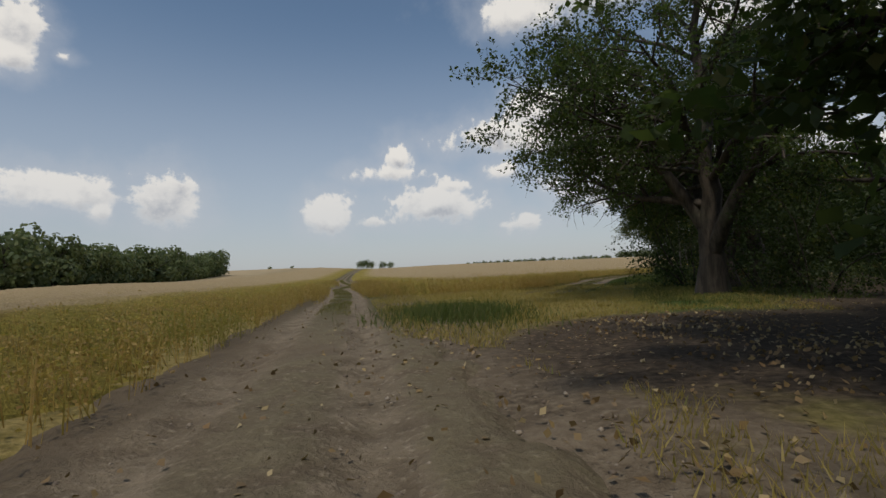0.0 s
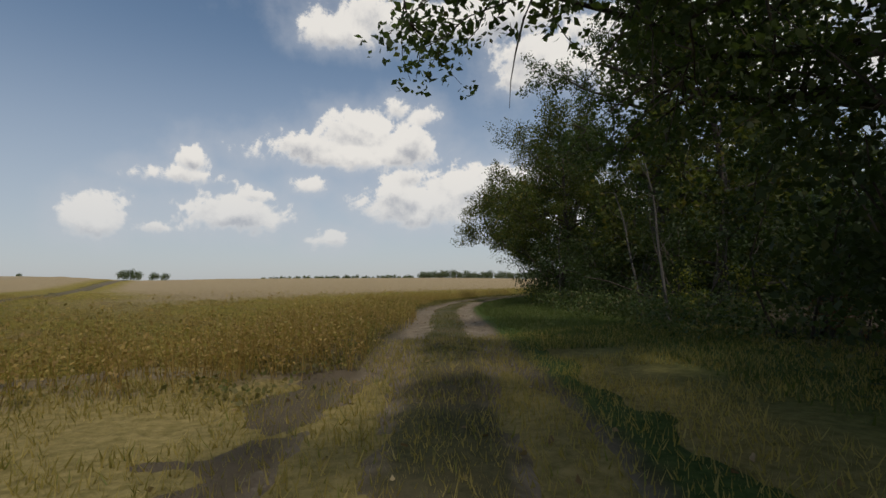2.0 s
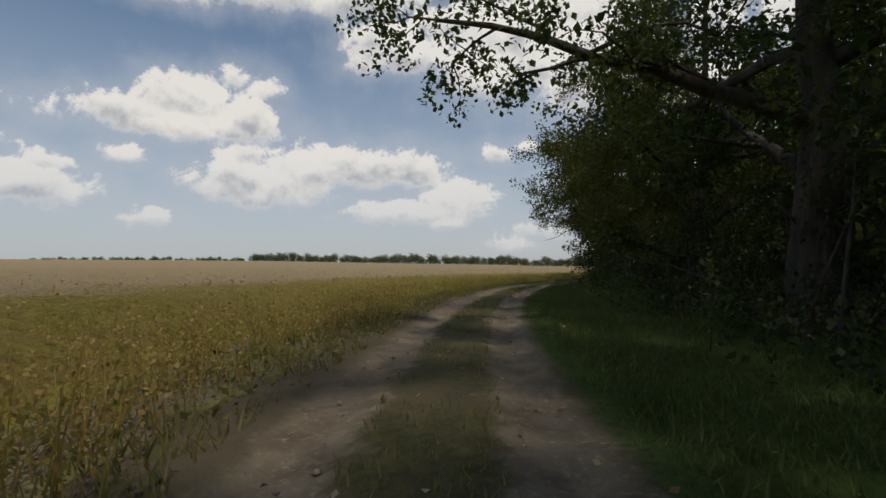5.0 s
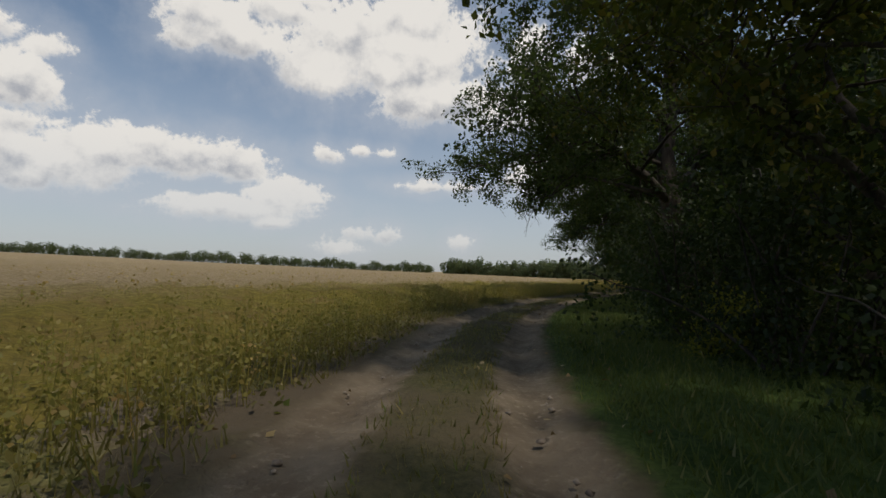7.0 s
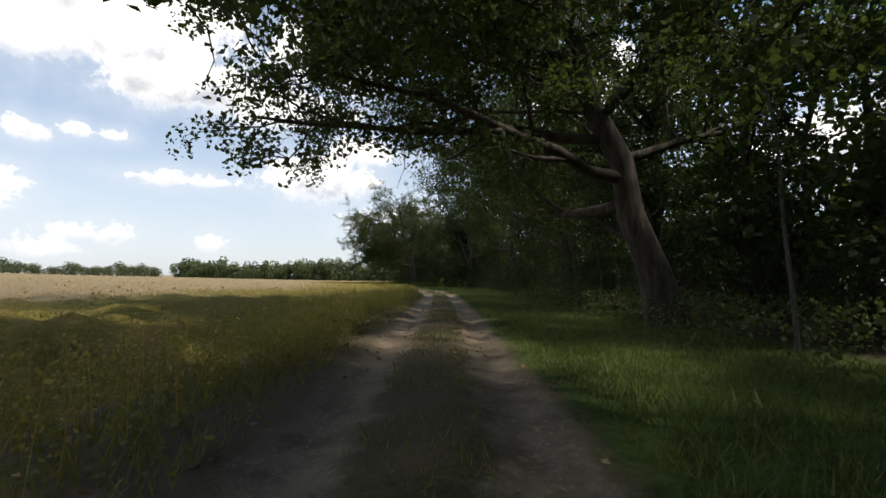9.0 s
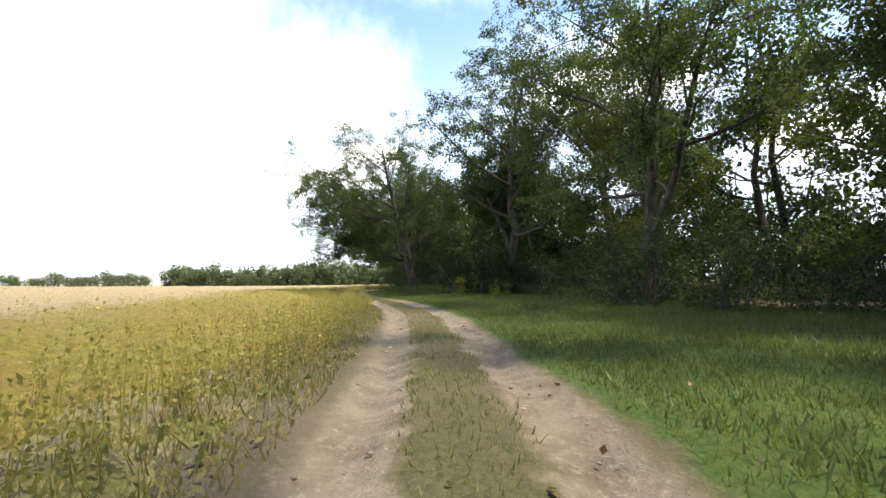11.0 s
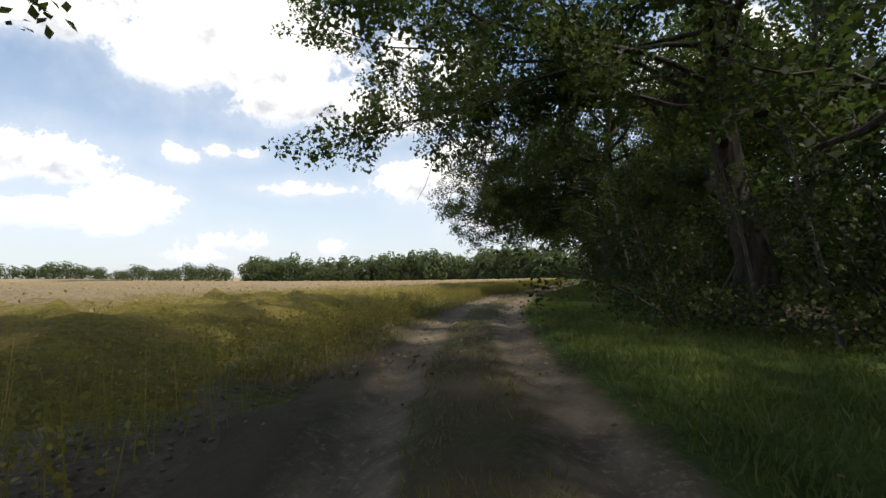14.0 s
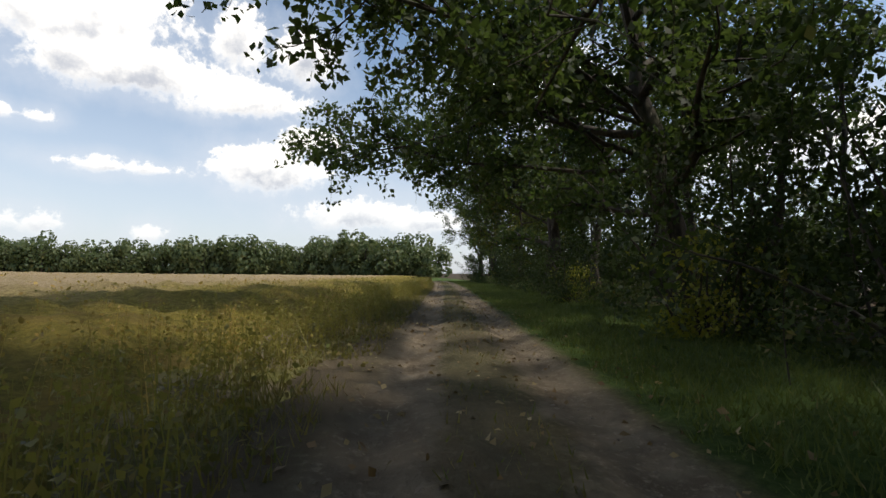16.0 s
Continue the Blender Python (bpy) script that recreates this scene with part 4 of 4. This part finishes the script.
def off_strip(xy):
    """Leaves out the bare earth between track and crop at the end of the bay."""
    a, b = across(xy, LINE_B)
    return xy[~((a > 187) & (a < 212) & (b > 1.0))]


def patches(xy, scale, seed, share):
    """Keeps the places where a random pattern is high, about that share of them."""
    v = lumps(xy, scale, seed)
    return xy[v > np.quantile(v, 1 - share)]


blades("verge_grass", verge_places(210000, 30, 318, -5.6, -1.35, 81), 0.12, 0.022, M_GRASS, "lush green grass on the verge along the wood", "grass", 91)
blades("verge_grass", verge_places(50000, 150, 194, -11.5, -4.6, 82), 0.17, 0.028, M_GRASS, "lush green grass in the bay of the wood", "grass", 92)
blades("verge_grass", verge_places(90000, 30, 318, -3.4, -1.25, 89), 0.085, 0.020, M_GRASS, "short green grass on the verge along the track", "grass", 99)
blades("track_grass", patches(np.vstack([verge_places(38000, 26, 214, -0.48, 0.48, 83), verge_places(7000, 214, 318, -0.4, 0.4, 90)]), 3, 31, 0.75), 0.11, 0.022, M_DRYGRASS, "short trodden grass down the middle of the track", "grass", 93, -0.02)
blades("track_grass", patches(verge_places(26000, 57, 190, -0.5, 0.5, 84, LINE_A), 3, 32, 0.6), 0.14, 0.022, M_DRYGRASS, "short dry grass between the ruts of the field track", "grass", 94, -0.02)
blades("edge_grass", off_strip(patches(verge_places(80000, 28, 318, 1.25, 2.9, 85), 2, 33, 0.8)), 0.16, 0.020, M_DRYGRASS, "dry weedy grass between the track and the crop", "grass", 95)
gx = np.random.default_rng(86).uniform((-15, -16), (6, 12), (185000, 2))
so, uo = across(gx, LINE_B)
sf, uf = across(gx, LINE_A)
gx = gx[(uf < -1.3) & (uo > -7) & (inside_crop(gx) < 0.3) & (np.hypot(gx[:, 0] + 7, gx[:, 1] + 11) > 4.4) & (np.hypot((gx[:, 0] + 12.8) / 1.6, (gx[:, 1] + 13) / 4.5) > 1 + 0.3 * lumps(gx, 2.5, 44))]
blades("meadow_grass", patches(gx, 4, 34, 0.9), 0.10, 0.014, M_STRAW, "short yellowed grass where the tracks part", "grass", 96)
green = np.random.default_rng(87).normal((-11.4, -4.6), (0.9, 1.6), (4600, 2))
blades("grass_tuft", green, 0.26, 0.022, M_GRASS, "tall green grass tufts beside the field track", "grass", 97)
shade = np.random.default_rng(88).uniform((-6, -6), (12, 27), (60000, 2))
ss, us = across(shade, LINE_B)
blades("meadow_grass", shade[(us < -3.2) & (us > -9)], 0.13, 0.024, M_GRASS, "shaded grass at the foot of the wood", "grass", 98)


def strew(name, centres, spread_r, per, size, mat, label, category, seed, flat=0.75):
    v, f = leaves(centres, spread_r, per, size, np.random.default_rng(seed), flat)
    v[:, 2] = np.maximum(v[:, 2], land(v[:, :2].astype(float)) + 0.01)
    ob = new(name, mesh(name, v, f, mat))
    tagged(ob, label, category, kind="stuff")


low = off_strip(verge_places(7000, 26, 316, 1.3, 3.0, 128))
strew("low_weeds", np.column_stack([low, land(low) + 0.05]), 0.09, 5, 0.075, M_DRYGRASS, "low weeds and stubble between the track and the crop", "weeds", 129)


def crop_plants(name, xy, tall, size, per, mat, label, seed):
    """Upright plants: a thin stem each, with leaves up along it."""
    g = np.random.default_rng(seed)
    n = len(xy)
    h = tall * g.uniform(0.65, 1.25, n)
    base = np.column_stack([xy, land(xy) - 0.02])
    top = base + np.column_stack([g.normal(0, 0.09, n), g.normal(0, 0.09, n), h])
    a = g.uniform(0, 6.28, n)
    side = np.column_stack([np.cos(a), np.sin(a), np.zeros(n)]) * 0.006
    stem = np.stack([base - side, base + side, top + side * 0.4, top - side * 0.4], 1).reshape(-1, 3)
    t = g.uniform(0.25, 1.02, (n, per))[..., None]
    v, f = leaves((base[:, None] * (1 - t) + top[:, None] * t).reshape(-1, 3), 0.06, 1, size, g)
    ob = new(name, mesh(name, np.vstack([stem, v]), np.vstack([np.arange(4 * n).reshape(n, 4), f + 4 * n]), mat))
    tagged(ob, label, "crop", kind="stuff")


def crop_places(n, s0, s1, depth, seed, line=None, sign=1, start=1.5):
    g = np.random.default_rng(seed)
    xy = along(g.uniform(s0, s1, n), sign * (start + depth * g.uniform(0, 1, n) ** 1.5), line)
    ins = inside_crop(xy)
    return xy[(ins > -0.15) & (g.uniform(0, 1, len(xy)) < 0.6 + ins)]


edge_places = np.vstack([crop_places(19000, 26, 312, 8, 101), crop_places(2600, 45, 150, 7, 102, LINE_A), crop_places(1500, 38, 64, 4, 107, LINE_A), crop_places(1800, 60, 130, 6, 103, LINE_A, -1)])
extra = crop_places(13000, 26, 312, 1.6, 106)
edge_places = np.vstack([edge_places, extra[inside_crop(extra) < 0.9]])
front = np.random.default_rng(104).uniform((-16, 6), (4, 24), (2600, 2))
rim = np.random.default_rng(108).uniform((-18, 4), (6, 26), (16000, 2))
rim_in = inside_crop(rim)
edge_places = np.vstack([edge_places, front[inside_crop(front) > -0.1], rim[(rim_in > -0.7) & (rim_in < 1.6)]])
split = lumps(edge_places, 9, 41) + 0.5 * lumps(edge_places, 1.5, 42) + np.where(edge_places[:, 0] < 25, 0.8, -0.35)
crop_plants("crop_plants", edge_places[split < 0.25], 0.60, 0.048, 14, M_CROP, "yellow-green leafy crop plants at the field's edge", 111)
crop_plants("crop_plants", edge_places[split >= 0.25], 0.64, 0.047, 13, M_CROPDRY, "golden-brown ripening crop plants at the field's edge", 112)
inner = crop_places(7000, 26, 312, 34, 105, None, 1, 8)
crop_plants("crop_plants", inner, 0.62, 0.13, 5, M_CROPDRY, "straw-coloured ripe crop plants in the field", 113)

g = np.random.default_rng(121)
under = verge_places(9000, 30, 318, -7.6, -4.2, 122)
bay = verge_places(1600, 150, 194, -13.5, -10.5, 123)
keep_s, keep_u = across(under, LINE_B)
under = np.vstack([under[(keep_s < 152) | (keep_s > 192)], bay, g.uniform((-1, -8), (10, 22), (900, 2))])
under = under[across(under, LINE_B)[1] < -4.0]
strew("undergrowth", np.column_stack([under, land(under) + g.uniform(0.1, 0.75, len(under))]), 0.22, 13, 0.09, M_WEED, "nettles, brambles and weeds along the wood's edge", "undergrowth", 124)

litter = np.vstack([g.normal((-7.5, -11), (3.0, 3.6), (3200, 2)), verge_places(2500, 24, 318, -2.4, 2.2, 125), verge_places(900, 1, 60, -3.5, 1.8, 126, LINE_A), verge_places(3800, 212, 318, -1.9, 1.5, 136)])
strew("fallen_leaves", np.column_stack([litter, land(litter) + 0.035 * lumps(litter, 5, 1) + 0.02]), 0.03, 1, 0.078, M_FALLEN, "dry brown oak leaves lying on the ground", "leaf litter", 127, 0.25)


def clods(name, xy, size, label, seed):
    """Small knobbly lumps of dry earth and stone."""
    g = np.random.default_rng(seed)
    n = len(xy)
    unit = np.array([(1, 0, 0), (0, 1, 0), (-1, 0, 0), (0, -1, 0), (0, 0, 1), (0, 0, -1)], float)
    tri = np.array([(0, 1, 4), (1, 2, 4), (2, 3, 4), (3, 0, 4), (1, 0, 5), (2, 1, 5), (3, 2, 5), (0, 3, 5)])
    r3 = size * g.lognormal(0, 0.45, (n, 1, 1)) * g.uniform(0.6, 1.3, (n, 6, 1)) * np.array([1, 1, 0.6])
    a = g.uniform(0, 6.28, n)
    rot = np.stack([np.stack([np.cos(a), -np.sin(a)], -1), np.stack([np.sin(a), np.cos(a)], -1)], 1)
    v = unit[None] * r3
    v[:, :, :2] = np.einsum("nij,nkj->nki", rot, v[:, :, :2])
    v += np.column_stack([xy, land(xy) + 0.035 * lumps(xy, 5, 1) - 0.015])[:, None]
    f = (tri[None] + 6 * np.arange(n)[:, None, None]).reshape(-1, 3)
    ob = new(name, mesh(name, v.reshape(-1, 3), f, M_CLOD))
    tagged(ob, label, "clods", kind="stuff")


sides = np.concatenate([verge_places(2600, 24, 318, 0.3, 1.9, 131), verge_places(2600, 24, 318, -1.5, -0.3, 132)])
bank = verge_places(2400, 186, 214, 1.1, 3.1, 137)
clods("earth_clods", np.vstack([sides, bank]), 0.018, "crumbled clods of dry earth along the ruts", 133)
clods("earth_clods", np.vstack([verge_places(1700, 36, 100, -2.6, 1.5, 134, LINE_A), g.normal((-10, -11), (3, 4), (1100, 2))]), 0.016, "crumbled clods of dry earth where the tracks part", 135)


def dead_trunk(s, u, lean, tall, girth, label):
    w = Wood()
    h = np.linspace(0, 1, 8)
    gg = np.random.default_rng(int(s))
    w.limb(np.column_stack([h * lean[0] + gg.normal(0, 0.03, 8), h * lean[1] + gg.normal(0, 0.03, 8), h * tall - 0.1]), girth * (1 - 0.7 * h), 7)
    for k in (3, 5):
        p = np.array([h[k] * lean[0], h[k] * lean[1], h[k] * tall - 0.1])
        w.limb(wander(gg, p, (gg.normal(), gg.normal(), 0.8), 0.7, 4, 0.2, 0), np.linspace(girth * 0.4, 0.006, 5), 4)
    ob = new("dead_sapling", w.mesh("dead_sapling", M_DEAD))
    tagged(ob, label, "dead tree")
    stand(ob, s, u, 0)


dead_trunk(193.5, -8.0, (0.6, 2.0), 2.6, 0.06, "bare dead sapling slanting out of the undergrowth")
dead_trunk(224.6, -3.9, (0.5, 0.5), 1.8, 0.035, "thin pale dead stem slanting from the verge")


# ---- small growth along the wood ----
def grow_bush(seed, height, stems, per, size, mat, label):
    ob = tree_thing("bush", grow_shrub(seed, height, stems, per, size), mat, label, "bushes of the verge")
    ob["category"] = "bush"
    return ob


yellow = grow_bush(151, 1.5, 7, 7, 0.10, M_YELLOW, "small yellow-green bush at the edge of the grass")
for s, u, size in ((192.6, -8.2, 0.9), (187.0, -8.6, 0.6), (194.5, -7.6, 0.5), (50.0, -4.6, 0.55), (97.0, -3.6, 0.6), (251.0, -4.4, 1.1), (262.0, -4.6, 0.9), (229.0, -4.6, 0.6)):
    stand(yellow, s, u, s * 37, size)
stand(yellow, 34.9, -7.2, 130, 1.0)
stand(yellow, 52.6, -4.3, 220, 0.75)
russet = grow_bush(152, 1.2, 6, 7, 0.10, M_RUSSET, "low bush with reddening leaves under the trees")
for s, u, size in ((229.5, -6.2, 1.0), (226.5, -6.6, 0.7), (46.0, -6.2, 0.6), (30.0, -7.5, 0.7)):
    stand(russet, s, u, s * 53, size)


def pole_stem(seed, tall, girth, mat, name, label, group):
    gg = np.random.default_rng(seed)
    w = Wood()
    line = wander(gg, (0, 0, -0.1), (gg.normal(0, 0.06), gg.normal(0, 0.06), 1), tall, 9, 0.05, 0.02)
    w.limb(line, np.linspace(girth, girth * 0.35, 10), 6)
    for k in range(4, 10):
        w.limb(wander(gg, line[k], (gg.normal(), gg.normal(), 0.9), tall * 0.16, 4, 0.2, 0), np.linspace(girth * 0.3, 0.003, 5), 3)
    ob = new(name, w.mesh(name, mat))
    return tagged(ob, label, "sapling", group)


sapling = pole_stem(161, 4.2, 0.045, M_SAPLING, "sapling", "thin grey sapling stem at the edge of the wood", "saplings")
for s in (34, 37, 44.5, 47, 58, 66.5, 73, 79.5, 89, 91, 97.5, 100, 103, 112, 124, 127, 139, 142, 201, 204, 214, 217, 226, 235, 246, 248.5, 262, 277):
    stand(sapling, s + r.uniform(-1, 1), -5.2 + r.uniform(-1.4, 0.2), r.uniform(0, 360), r.uniform(0.7, 1.2), r.uniform(0.8, 1.2))


def grow_weed(seed, tall, mat, label, head):
    """A tall weed: a branched stem with leaves, and a loose flower head."""
    gg = np.random.default_rng(seed)
    w, at = Wood(), []
    line = wander(gg, (0, 0, -0.05), (0.05, 0.03, 1), tall, 7, 0.05, 0.02)
    w.limb(line, np.linspace(0.009, 0.003, 8), 4)
    for k in range(2, 8):
        tw = wander(gg, line[k], (gg.normal(), gg.normal(), 0.9), tall * 0.22, 3, 0.2, 0.02)
        w.limb(tw, np.linspace(0.004, 0.002, 4), 3)
        at += [tw[1], tw[2], tw[3], line[k]]
    v, f = leaves(np.array(at), 0.05, 3, 0.085, gg)
    ob = tree_thing("tall_weed", (w, v, f), mat, label, "tall weeds")
    ob["category"] = "weed"
    hv, hf = leaves(np.array([line[-1] + (0, 0, 0.03), line[-1] - (0, 0, 0.02), line[-1] - (0, 0, 0.06)]), 0.022, 14, 0.04, gg)
    top = new("flower_head", mesh("flower_head", hv, hf, head))
    top.parent = ob
    tagged(top, kind="stuff")
    return ob


goldenrod = grow_weed(171, 1.05, M_WEED, "tall weed with a yellow flower head beside the track", M_CROP)
for s, u in ((66, -3.2), (86, -2.8), (114, -3.3), (139, -3.4), (156, -5.6), (163, -7.2), (167, -8.8), (176, -9.8), (180, -8.2), (204, -3.2),
             (216, -3.4), (247, -3.1), (253, -3.4), (43, -4.6), (38.5, -6.4), (35, -5.2)):
    stand(goldenrod, s, u, s * 41, r.uniform(0.75, 1.15))
for s in np.arange(158, 200, 1.1):
    stand(goldenrod, s + r.uniform(-0.5, 0.5), (-10.4 if s < 186 else -8.6) + r.uniform(-0.7, 0.7), s * 71, r.uniform(0.6, 1.25))
dead_stalk = grow_weed(172, 1.2, M_FALLEN, "dead brown weed stalk standing above the crop", M_FALLEN)
for x, y in ((5.9, 32.2), (14, 47)):
    place(dead_stalk, x, y, x * 29, r.uniform(0.55, 0.7))
